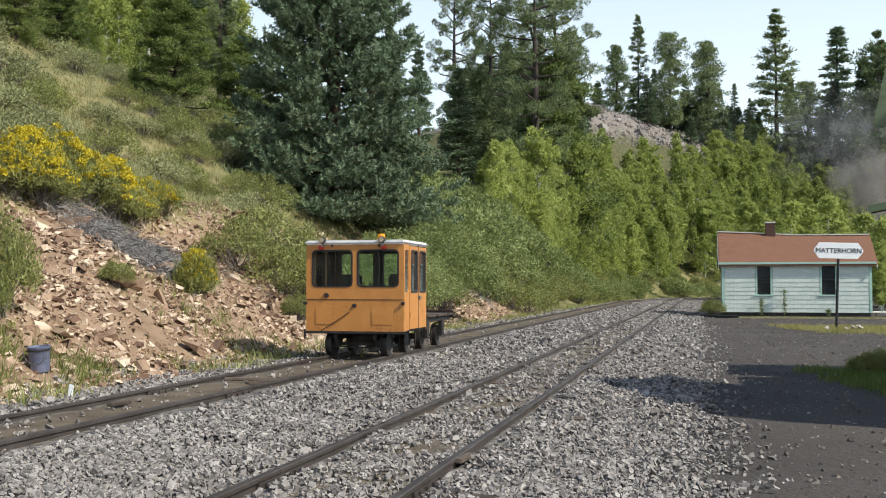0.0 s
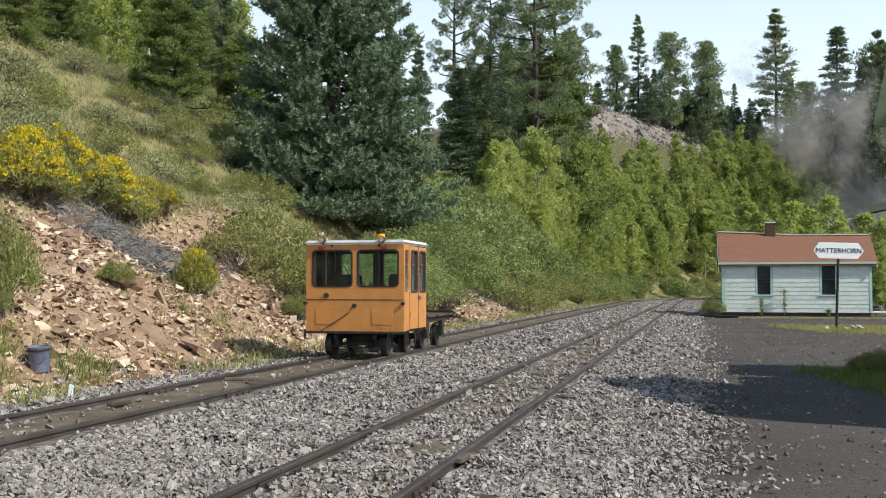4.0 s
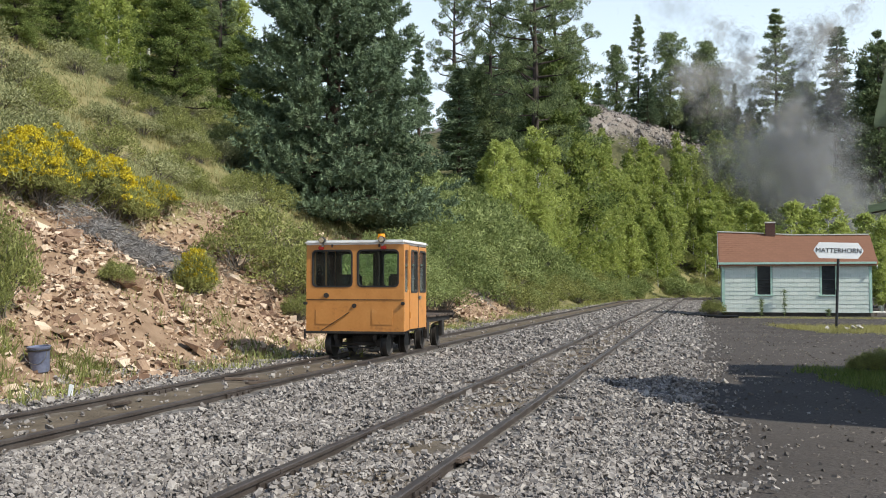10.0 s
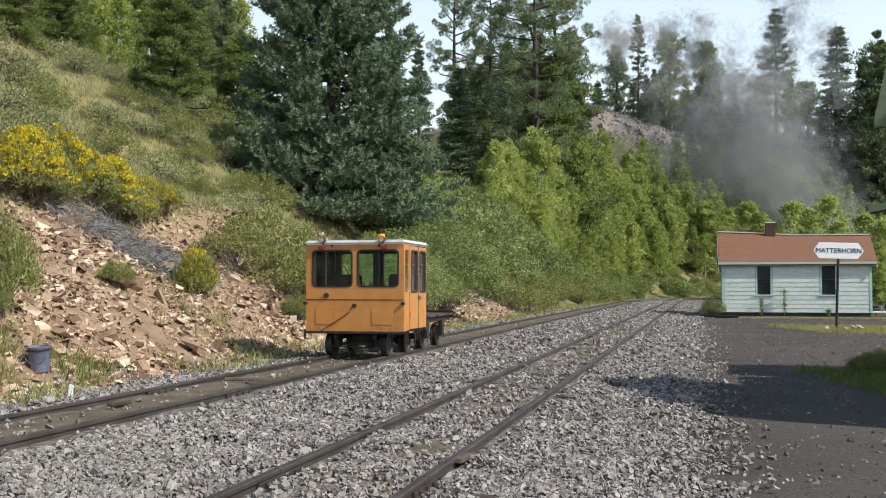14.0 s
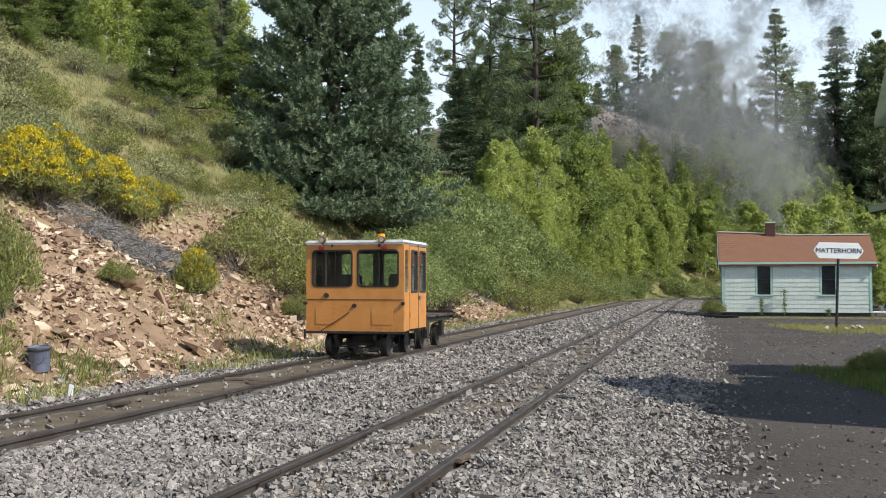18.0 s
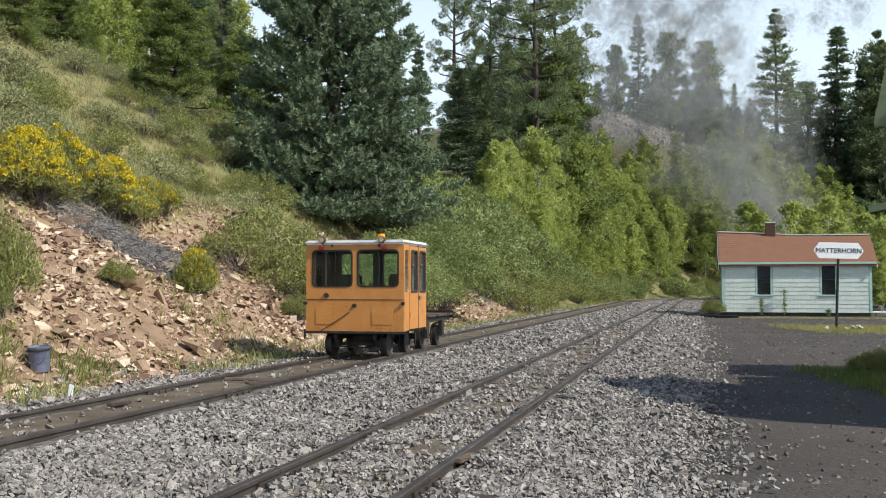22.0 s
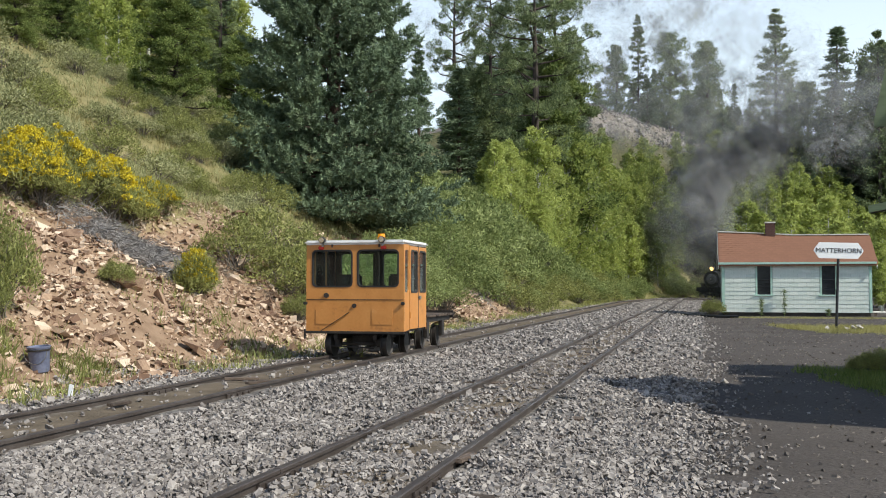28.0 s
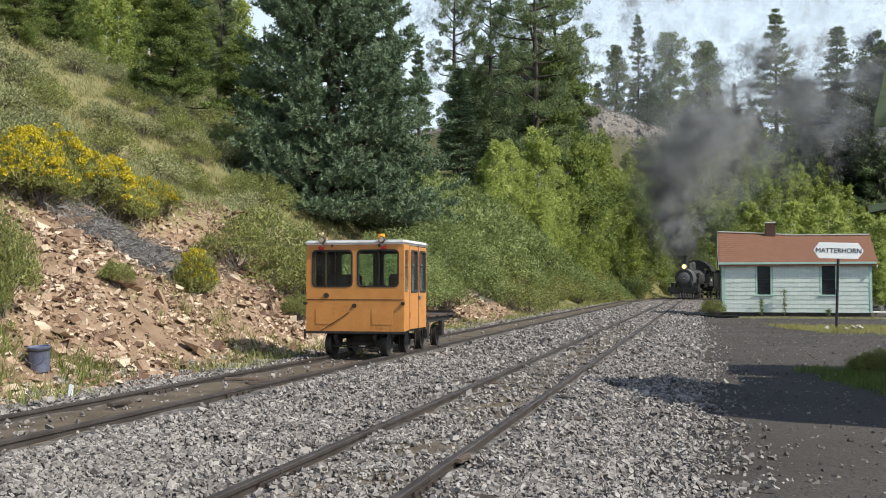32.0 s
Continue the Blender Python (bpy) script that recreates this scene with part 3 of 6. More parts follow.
# ---- plants ----
def conifer(h, r, bare, B, P, K, length, width, seed, droop=0.25, pw=0.85, ragged=0.2, pad=0.16, whorls=0, fan=0.0):
    """Trunk and needle arrays of a spruce or fir: whorled boughs that carry small pads of needles."""
    g = np.random.default_rng(seed)
    t = np.sort(g.uniform(0, 1, B) ** 1.15)
    if whorls:
        t = np.clip((np.floor(t * whorls) + 0.5 + g.normal(0, 0.3, B)) / whorls, 0, 0.995) * (t < 0.8) + t * (t >= 0.8)
    zb = bare + (h - bare) * t
    L = (r * (1 - t) ** pw + 0.01 * h) * g.uniform(1 - ragged * 1.5, 1 + ragged * 0.6, B)
    az = np.arange(B) * 2.39996 + g.normal(0, 0.3, B)
    s = g.uniform(0.2, 1, (B, P)) ** 0.6
    o = np.stack([np.cos(az), np.sin(az), 0 * az], 1)
    q = np.stack([-np.sin(az), np.cos(az), 0 * az], 1)
    side = g.normal(0, 0.2, (B, P)) * L[:, None] * (1.15 - s)
    if fan:
        side = g.normal(0, fan, (B, P)) * L[:, None] * (0.25 + 0.75 * s)
    lift = -droop * L[:, None] * s + 0.2 * L[:, None] * s**3 + g.normal(0, 0.03, (B, P)) * (0.3 + L[:, None] * 0.4)
    c = o[:, None] * (s * L[:, None])[..., None] + q[:, None] * side[..., None]
    c[..., 2] += zb[:, None] + lift
    d = o[:, None] * 0.9 + q[:, None] * (np.sign(side) * 0.6)[..., None] + np.array([0, 0, 0.1])
    size = (pad * g.uniform(0.6, 1.4, (B, P)) * np.clip(0.3 + 1.1 * L / r, 0.3, 1)[:, None])[..., None, None]
    cc = c[:, :, None] + g.normal(0, 1, (B, P, K, 3)) * size * np.array([1, 1, 0.5]) + d[:, :, None] * size * g.uniform(-1, 1, (B, P, K, 1))
    dd = np.repeat(d[:, :, None], K, 2) + g.normal(0, 0.35, (B, P, K, 3))
    crown = leaves(cc.reshape(-1, 3), dd.reshape(-1, 3), length, width, g, 0.3)
    trunk = [tube_arrays((0, 0, -0.5), (0, 0, h * 0.97), 0.016 * h + 0.03, 0.02, 8)]
    for i in range(0, B, max(1, B // 60)):
        trunk.append(tube_arrays((0, 0, zb[i]), o[i] * L[i] * 0.85 + np.array([0, 0, zb[i] - droop * L[i] * 0.7]), 0.012 * L[i] + 0.012, 0.006, 5))
    return joined(trunk), crown


def clumpy(centres, radii, K, length, width, g, up=0.2, flat=0.8):
    """Leaf arrays gathered in soft clumps round the centres."""
    n = len(centres)
    d = g.normal(0, 1, (n, K, 3))
    d /= np.linalg.norm(d, axis=2)[..., None]
    rr = g.uniform(0.25, 1, (n, K)) ** 0.6
    c = np.asarray(centres)[:, None] + d * (rr * np.asarray(radii)[:, None])[..., None] * np.array([1, 1, flat])
    return leaves(c.reshape(-1, 3), (d + np.array([0, 0, up])).reshape(-1, 3), length, width, g, 0.6)


def spruce(h, r, B, F, K, seed):
    """A dense spruce: drooping boughs whose upturned tips carry finger-like shoots set all round with needles."""
    g = np.random.default_rng(seed)
    t = ((np.arange(B) + g.uniform(0, 1, B)) / B) ** 1.25
    zb = 0.2 + (h - 0.3) * np.where(t < 0.93, (np.floor(t * 31) + 0.5 + g.normal(0, 0.2, B)) / 31, t)
    L = (r * (1 - t) ** 0.9 + 0.12) * g.uniform(0.6, 1.12, B)
    az = np.arange(B) * 2.39996 + g.normal(0, 0.35, B)
    o = np.stack([np.cos(az), np.sin(az), 0 * az], 1)
    q = np.stack([-np.sin(az), np.cos(az), 0 * az], 1)
    s = 1 - 0.8 * g.uniform(0, 1, (B, F)) ** 1.5
    W = (0.2 + 0.17 * L)[:, None]
    k = np.clip(g.normal(0, 0.55, (B, F)), -1.2, 1.2)
    c = o[:, None] * (s * L[:, None])[..., None] + q[:, None] * (k * W * (1.25 - 0.55 * s))[..., None]
    sag = (0.34 - 0.5 * t)[:, None]
    c[..., 2] += zb[:, None] + L[:, None] * (-sag * s + 0.24 * s**2.5) + g.normal(0, 0.05, (B, F))
    d = o[:, None] * 0.75 + q[:, None] * (0.6 * k)[..., None] + np.array([0, 0, 1.0]) * (0.1 + 0.5 * s**2)[..., None] + g.normal(0, 0.2, (B, F, 3))
    d /= np.linalg.norm(d, axis=2)[..., None]
    fl = (g.uniform(0.22, 0.48, (B, F)) * np.clip(0.45 + 0.4 * L, 0.4, 1)[:, None])[..., None, None]
    n = g.normal(0, 1, (B, F, K, 3))
    n -= (n * d[:, :, None]).sum(3)[..., None] * d[:, :, None]
    n /= np.linalg.norm(n, axis=3)[..., None]
    root = c[:, :, None] + d[:, :, None] * fl * g.uniform(-0.35, 1, (B, F, K, 1)) + n * 0.02
    crown = leaves(root.reshape(-1, 3), (d[:, :, None] * 0.6 + n * 0.75).reshape(-1, 3), 0.13, 0.058, g, 0.15)
    limbs = [tube_arrays((0, 0, -0.5), (0, 0, h * 0.97), 0.018 * h + 0.03, 0.02, 9)]
    for i in range(0, B, 4):
        tip = o[i] * L[i] * 0.85 + np.array([0, 0, zb[i] + L[i] * (0.16 - sag[i, 0] * 0.85)])
        limbs.append(tube_arrays((0, 0, zb[i]), tip, 0.012 * L[i] + 0.012, 0.008, 5))
    return joined(limbs), crown


def pine(h, r, bare, N, M_, K, length, width, seed, clump=0.75, low=0.35, reach=0.45, cone=0.0):
    """A pine: trunk, crooked limbs and tufts of needles gathered towards the limbs' ends, with gaps between the limbs."""
    g = np.random.default_rng(seed)
    t = (np.arange(N) + g.uniform(0, 1, N)) / N
    z = bare + (h * 0.97 - bare) * t
    round_top = np.sqrt(np.clip(1 - (np.abs(t - low) / (1.02 - low)) ** 2.0, 0.03, 1))
    prof = r * (round_top * (1 - cone) + cone * np.clip(1 - t, 0.04, 1) ** 0.75)
    a = np.arange(N) * 2.39996 + g.normal(0, 0.4, N)
    ln = prof * g.uniform(0.6, 1.08, N)
    tip = np.stack([np.cos(a) * ln, np.sin(a) * ln, z + ln * (g.uniform(-0.15, 0.3, N) + 0.35 * t)], 1)
    lean = g.normal(0, 0.012 * h, 2)
    foot = np.stack([lean[0] * 0.8 + 0 * z, lean[1] * 0.8 + 0 * z, z], 1)
    s = 1.04 - (1.04 - reach) * g.uniform(0, 1, (N, M_)) ** 1.2
    c = foot[:, None] * (1 - s[..., None]) + tip[:, None] * s[..., None] + g.normal(0, 1, (N, M_, 3)) * (0.2 * clump + 0.1 * ln)[:, None, None] * np.array([1, 1, 0.6])
    crown = clumpy(c.reshape(-1, 3), g.uniform(0.55, 1.2, N * M_) * clump, K, length, width, g, 0.45, 0.62)
    trunk = [tube_arrays((0, 0, -0.6), (lean[0], lean[1], h * 0.55), 0.015 * h + 0.06, 0.011 * h, 9), tube_arrays((lean[0], lean[1], h * 0.55), (lean[0] * 0.6, lean[1] * 0.6, h * 0.97), 0.011 * h, 0.03, 9)]
    for i in range(N):
        mid = foot[i] * 0.5 + tip[i] * 0.5 + g.normal(0, 0.1, 3) - np.array([0, 0, 0.08 * ln[i]])
        trunk += [tube_arrays(foot[i], mid, 0.03 + 0.016 * ln[i], 0.022 + 0.008 * ln[i], 5), tube_arrays(mid, tip[i], 0.022 + 0.008 * ln[i], 0.012, 5)]
        for j in range(0, M_, 2):
            trunk.append(tube_arrays(mid, c[i, j], 0.02, 0.008, 4))
    return joined(trunk), crown


def aspen(h, r, bare, C, K, leaf, seed, clump=0.55, stems=1):
    g = np.random.default_rng(seed)
    trunk, cs, cr = [], [], []
    for j in range(stems):
        foot = g.normal(0, 0.35, 3) * (stems > 1) * np.array([1, 1, 0])
        hj = h * g.uniform(0.8, 1.0) if j else h
        top = foot + np.array([g.normal(0, 0.03 * h), g.normal(0, 0.03 * h), hj])
        trunk.append(tube_arrays(foot - np.array([0, 0, 0.4]), foot * 0.5 + top * 0.5, 0.009 * h + 0.02, 0.006 * h + 0.012, 7))
        trunk.append(tube_arrays(foot * 0.5 + top * 0.5, top, 0.006 * h + 0.012, 0.012, 6))
        n = C // stems
        t = g.uniform(0, 1, n) ** 0.9
        prof = r * np.clip(1.03 - t, 0.05, 1) ** 0.45 * np.clip((t + 0.12) / 0.35, 0, 1) ** 0.7
        a, q = g.uniform(0, 6.283, n), g.uniform(0.15, 1.15, n)
        ax = foot + (top - foot) * ((bare + (hj - bare) * t) / hj)[:, None]
        c = ax + np.stack([np.cos(a) * prof * q, np.sin(a) * prof * q, 0 * a], 1)
        cs.append(c)
        cr.append(g.uniform(0.5, 1.3, n) * clump * (1.1 - 0.45 * t))
        for i in range(0, n, 2):
            b = ax[i] - np.array([0, 0, 0.5 * prof[i]])
            trunk.append(tube_arrays(b, c[i], 0.022, 0.008, 4))
    crown = clumpy(np.concatenate(cs), np.concatenate(cr), K, leaf, leaf * 0.75, g, 0.1, 1.0)
    return joined(trunk), crown


def shrub(h, r, C, K, leaf, width, seed, clump=0.3, dome=0.75, up=0.7):
    g = np.random.default_rng(seed)
    a, q = g.uniform(0, 6.283, C), np.sqrt(g.uniform(0, 1, C))
    z = h * (1 - dome * q * q) * g.uniform(0.35, 1.0, C) ** 0.7
    c = np.stack([np.cos(a) * q * r, np.sin(a) * q * r, z], 1) + g.normal(0, 0.06 * r, (C, 3))
    c[:, 2] = np.maximum(c[:, 2], 0.08 * h)
    crown = clumpy(c, g.uniform(0.6, 1.3, C) * clump, K, leaf, width, g, up, 0.9)
    stem = []
    for i in range(0, C, 2):
        b = np.array([g.normal(0, 0.1 * r), g.normal(0, 0.1 * r), -0.12])
        m = b * 0.5 + c[i] * np.array([0.45, 0.45, 0.6])
        stem += [tube_arrays(b, m, 0.016, 0.011, 4), tube_arrays(m, c[i] + np.array([0, 0, 0.05]), 0.011, 0.004, 4)]
    return joined(stem), crown


PLANTS = {}


def species(key, name, label, category, arrays, bark, leaf, height, group=""):
    PLANTS.setdefault(key, []).append([name, label, category, arrays, bark, leaf, height, group, None])


def plant(key, x, y, height=None, width=1.0, turn=None, sink=0.0, variant=None):
    """Sets one plant of that kind on the ground, scaled to the given height."""
    g = plant.rng
    kinds = PLANTS[key]
    p = kinds[g.randrange(len(kinds)) if variant is None else variant]
    name, label, category, (tr, cr), bark, leaf, h0, group, first = p
    s = (height or h0) / h0
    spot = pose(x, y, gz(x, y) - sink, 0, 0, g.uniform(0, 360) if turn is None else turn)
    if first is None:
        m = spot @ Matrix.Diagonal((s * width, s * width, s, 1))
        ob = thing(name, m, label, category, group)
        part("trunk", mesh("trunk", *tr, bark), None, ob)
        part("crown", mesh("crown", *cr, leaf), None, ob)
        p[8] = ob
        return ob
    k = first.scale
    return copy_thing(first, spot @ Matrix.Diagonal((s * width / k.x, s * width / k.y, s / k.z, 1)))


plant.rng = random.Random(5)

species("spruce", "blue_spruce", "large dense blue spruce with drooping silvery green boughs", "tree", spruce(18, 4.35, 560, 22, 40, 21), M["bark"], M["spruce"], 18)
for i in range(3):
    species("fir", "fir_tree", "tall dark green fir on the wooded ridge", "tree", conifer(20, 3.0 + 0.3 * i, 0.8, 190, 9, 9, 0.38, 0.15, 31 + i, 0.3, 0.95, 0.3, 0.26, 22), M["bark"], M["fir"], 20, "conifers on the ridge")
    species("ridge_pine", "pine_tree", "tall ragged pine on the wooded ridge", "tree", conifer(20, 3.9, 2.0 + i, 120, 10, 16, 0.32, 0.13, 41 + i, 0.1, 0.85, 0.4, 0.3, 15), M["pinebark"], M["pine"], 20, "conifers on the ridge")
    species("round_pine", "pine_tree", "round-topped pine on the wooded ridge", "tree", pine(18, 3.4, 0.8, 64, 4, 90, 0.34, 0.14, 46 + i, 0.95, 0.45, 0.25), M["pinebark"], M["pine"], 18, "conifers on the ridge")
    species("ponderosa", "ponderosa_pine", "tall open-crowned pine with a thick brown trunk", "tree", pine(26, 5.0, 6.0 - i, 56, 5, 190, 0.26, 0.065, 51 + i, 0.64, 0.55, 0.45), M["pinebark"], M["pine"], 26, "tall pines")
    species("bushpine", "pine_tree", "full sunlit young pine on the grassy slope", "tree", pine(9, 2.6, 0.8, 72, 8, 95, 0.16, 0.05, 61 + i, 0.4, 0.3, 0.35, 0.6), M["pinebark"], M["brightpine"], 9, "pines on the slope")
    species("aspen", "aspen_tree", "slender aspen with light green leaves", "tree", aspen(9.5, 1.75, 1.3 + 0.4 * i, 110, 42, 0.25, 71 + i, 0.5), M["aspenbark"], M["aspen"], 9.5, "aspens on the hillside")
    species("willow", "willow_shrub", "grey-green leafy willow shrub beside the track", "shrub", shrub(3.2, 1.9, 130, 30, 0.19, 0.11, 81 + i, 0.4, 0.6, 0.5), M["twig"], M["willow"], 3.2, "willows along the track")
    species("brush", "olive_shrub", "rounded olive green brush on the bank", "shrub", shrub(1.6, 1.15, 90, 42, 0.11, 0.038, 91 + i, 0.24, 0.7, 0.8), M["twig"], M["olive"], 1.6, "brush on the bank")
    species("sagebrush", "sagebrush", "low grey-green sagebrush on the slope", "shrub", shrub(0.8, 0.75, 60, 50, 0.08, 0.024, 101 + i, 0.17, 0.7, 0.9), M["twig"], M["sage"], 0.8, "sagebrush on the slope")
species("nearwillow", "willow_shrub", "grey-green leafy willow shrub beside the track", "shrub", shrub(3.2, 1.9, 170, 90, 0.095, 0.055, 86, 0.4, 0.6, 0.4), M["twig"], M["willow"], 3.2, "willows along the track")
species("nearaspen", "aspen_tree", "leafy light green aspen near the line", "tree", aspen(9.5, 1.75, 1.1, 130, 75, 0.16, 75, 0.46), M["aspenbark"], M["aspen"], 9.5, "aspens on the hillside")
species("greenbrush", "green_shrub", "small leafy green bush among the rocks", "shrub", shrub(1.2, 0.8, 150, 60, 0.07, 0.024, 131, 0.2, 0.6, 0.9), M["twig"], M["olive"], 1.2, "bushes among the rocks")
species("greenaspen", "aspen_tree", "broad bright green aspen", "tree", aspen(10, 2.7, 0.7, 260, 75, 0.16, 77, 0.5, 3), M["aspenbark"], M["aspen"], 10, "aspens on the hillside")
species("yellowaspen", "aspen_tree", "small aspen turning yellow", "tree", aspen(6, 1.2, 0.9, 60, 40, 0.25, 78, 0.5), M["aspenbark"], M["yellowaspen"], 6, "aspens on the hillside")


def rabbitbrush(x, y, h, r, seed):
    """A shrub with green stems and a crown of yellow flower heads."""
    ob = thing("rabbitbrush", pose(x, y, gz(x, y) - 0.03), "rabbitbrush covered in bright yellow flowers", "shrub", "yellow flowering brush")
    st, lf = shrub(h, r, 110, 60, 0.10, 0.02, seed, 0.2, 0.6, 1.0)
    part("trunk", mesh("trunk", *st, M["twig"]), None, ob)
    part("foliage", mesh("foliage", *lf, M["olive"]), None, ob)
    g = np.random.default_rng(seed)
    n = 85
    a, q = g.uniform(0, 6.283, n), np.sqrt(g.uniform(0, 1, n)) * 1.02
    c = np.stack([np.cos(a) * q * r, np.sin(a) * q * r, h * (1.04 - 0.6 * q * q) + g.normal(0, 0.04, n)], 1)
    part("bloom", mesh("bloom", *clumpy(c, g.uniform(0.05, 0.12, n), 60, 0.045, 0.04, g, 0.4, 0.6), M["yellow"]), None, ob, "bright yellow flower heads")
    return ob


# conifers: x, y, top, each kind with its crown's breadth
for key, broad, rows in (
    ("bushpine", 1.3, [(-16.0, 37.0, 13.1), (-16.8, 43.0, 15.2), (-12.6, 46.0, 14.8), (-11.0, 54.0, 14.8)]),
    ("bushpine", 1.0, [(-12.8, 41.0, 10.2), (9.6, 84.0, 20.6)]),
    ("ponderosa", 0.75, [(-14.3, 63.0, 23.2)]),
    ("ponderosa", 0.95, [(7.1, 79.0, 27.7), (9.8, 86.0, 26.9)]),
    ("ponderosa", 0.7, [(1.1, 88.0, 30.0), (4.5, 92.0, 30.2)]),
    ("round_pine", 1.1, [(2.6, 84.0, 19.6)]),
    ("fir", 0.9, [(-10.5, 66.0, 19.4), (-4.0, 74.0, 21.2), (-1.9, 78.0, 20.4)]),
    ("fir", 1.5, [(1.3, 80.0, 18.8), (-3.1, 64.0, 14.9), (3.3, 90.0, 19.4), (-27.1, 66.0, 24.6), (-22.7, 75.0, 27.0), (-18.2, 72.0, 25.6)]),
    ("ridge_pine", 1.0, [(60.0, 178.0, 51.0)]),
    ("ridge_pine", 0.72, [(34.8, 176.0, 49.6), (63.4, 180.0, 38.9), (74.9, 170.0, 45.7)]),
    ("round_pine", 1.0, [(30.1, 172.0, 43.1), (39.5, 172.0, 45.2), (46.3, 174.0, 44.3), (67.7, 185.0, 39.5), (78.6, 175.0, 44.6)]),
    ("fir", 1.0, [(52.7, 188.0, 38.7), (54.8, 186.0, 39.3), (58.9, 190.0, 37.3), (76.5, 180.0, 42.8), (27.9, 178.0, 37.2), (38.0, 178.0, 40.3), (43.6, 178.0, 39.3)]),
    ("fir", 1.3, [(75.8, 190.0, 51.1), (72.1, 182.0, 39.1), (74.7, 180.0, 32.9), (79.4, 182.0, 40.1), (81.9, 180.0, 43.8), (72.4, 190.0, 33.2), (78.8, 170.0, 30.8)]),
):
    for x, y, top in rows:
        plant(key, x, y, top - gz(x, y), broad)

plant("spruce", -4.1, 37.0, 18.6, turn=40, variant=0, sink=0.3)

# aspens and firs on the hill behind the tracks
for x, y, top in [(7.3, 74.0, 13.0), (2.9, 62.0, 10.2), (10.3, 82.0, 14.7), (14.1, 95.0, 15.8)]:
    plant("greenaspen" if x > 4 else "aspen", x, y, top - gz(x, y))
for x, y, top in [(-19.4, 54.0, 17.9), (-18.7, 55.0, 17.9), (-17.4, 53.0, 16.7), (-17.7, 56.0, 17.0), (-17.4, 50.0, 13.8), (-15.9, 52.0, 14.1), (-21.5, 58.0, 18.5)]:
    plant("aspen", x, y, top - gz(x, y))
prng = random.Random(11)
# woods above the grassy slope
count = 0
while count < 60:
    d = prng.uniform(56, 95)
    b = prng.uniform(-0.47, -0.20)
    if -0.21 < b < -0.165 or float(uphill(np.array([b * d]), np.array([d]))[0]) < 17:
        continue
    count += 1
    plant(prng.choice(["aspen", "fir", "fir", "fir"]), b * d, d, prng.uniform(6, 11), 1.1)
FAR = []
count = 0
while count < 800:
    y = prng.uniform(66, 200)
    x = y * prng.uniform(0.04, 0.44)
    w = float(uphill(np.array([x]), np.array([y]))[0])
    if not (2.5 < w < 44) or prng.random() < max(0, (w - 26) / 22):
        continue
    if abs(x / y - 0.174) < 0.018 and w > 26:
        continue
    count += 1
    if x / y < 0.145 and w > 9:
        if prng.random() < 0.4:
            plant("fir", x, y, prng.uniform(7, 12), 1.3)
        continue
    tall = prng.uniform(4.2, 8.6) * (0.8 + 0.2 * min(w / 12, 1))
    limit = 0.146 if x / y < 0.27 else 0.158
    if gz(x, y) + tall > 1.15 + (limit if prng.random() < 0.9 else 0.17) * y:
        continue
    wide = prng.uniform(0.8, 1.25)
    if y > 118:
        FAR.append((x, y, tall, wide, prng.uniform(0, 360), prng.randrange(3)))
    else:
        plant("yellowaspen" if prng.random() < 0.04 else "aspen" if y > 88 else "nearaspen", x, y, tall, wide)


def far_aspens():
    """The wood of small aspens high on the slope, too many to count, as one object."""
    kinds = [aspen(9.5, 1.75, 1.0 + 0.5 * i, 46, 30, 0.36, 171 + i, 0.62) for i in range(3)]
    stems, crowns = [], []
    for x, y, tall, wide, turn, kind in FAR:
        k, c, s = tall / 9.5, math.cos(radians(turn)), math.sin(radians(turn))
        m = np.array([(c * wide * k, -s * wide * k, 0), (s * wide * k, c * wide * k, 0), (0, 0, k)])
        at = np.array([x, y, gz(x, y)])
        (tv, tf), (cv, cf) = kinds[kind]
        stems.append((tv @ m.T + at, np.array(tf)))
        crowns.append((cv @ m.T + at, cf))
    wood = thing("aspen_wood", pose(0, 0, 0), "wood of small light green aspens high on the slope", "woods", kind="stuff")
    part("trunks", mesh("trunks", *joined(stems), M["aspenbark"]), None, wood)
    part("crowns", mesh("crowns", *joined(crowns), M["aspen"]), None, wood)


far_aspens()
# trees on the flat behind the house
for x, y, top in [(30.8, 88.0, 8.5), (31.3, 84.0, 7.6), (35.6, 92.0, 9.4), (32.5, 80.0, 6.4), (32.2, 76.0, 6.6), (29.1, 66.0, 5.7), (25.4, 58.0, 3.7), (30.9, 96.0, 8.3), (30.4, 100.0, 9.5), (28.4, 62.0, 4.9), (23.4, 52.0, 3.6), (21.6, 49.0, 4.4), (20.9, 47.6, 3.2), (22.4, 50.0, 4.6), (20.5, 46.6, 2.2), (24.4, 54.0, 4.6)]:
    plant("aspen", x, y, top - gz(x, y), 1.25)

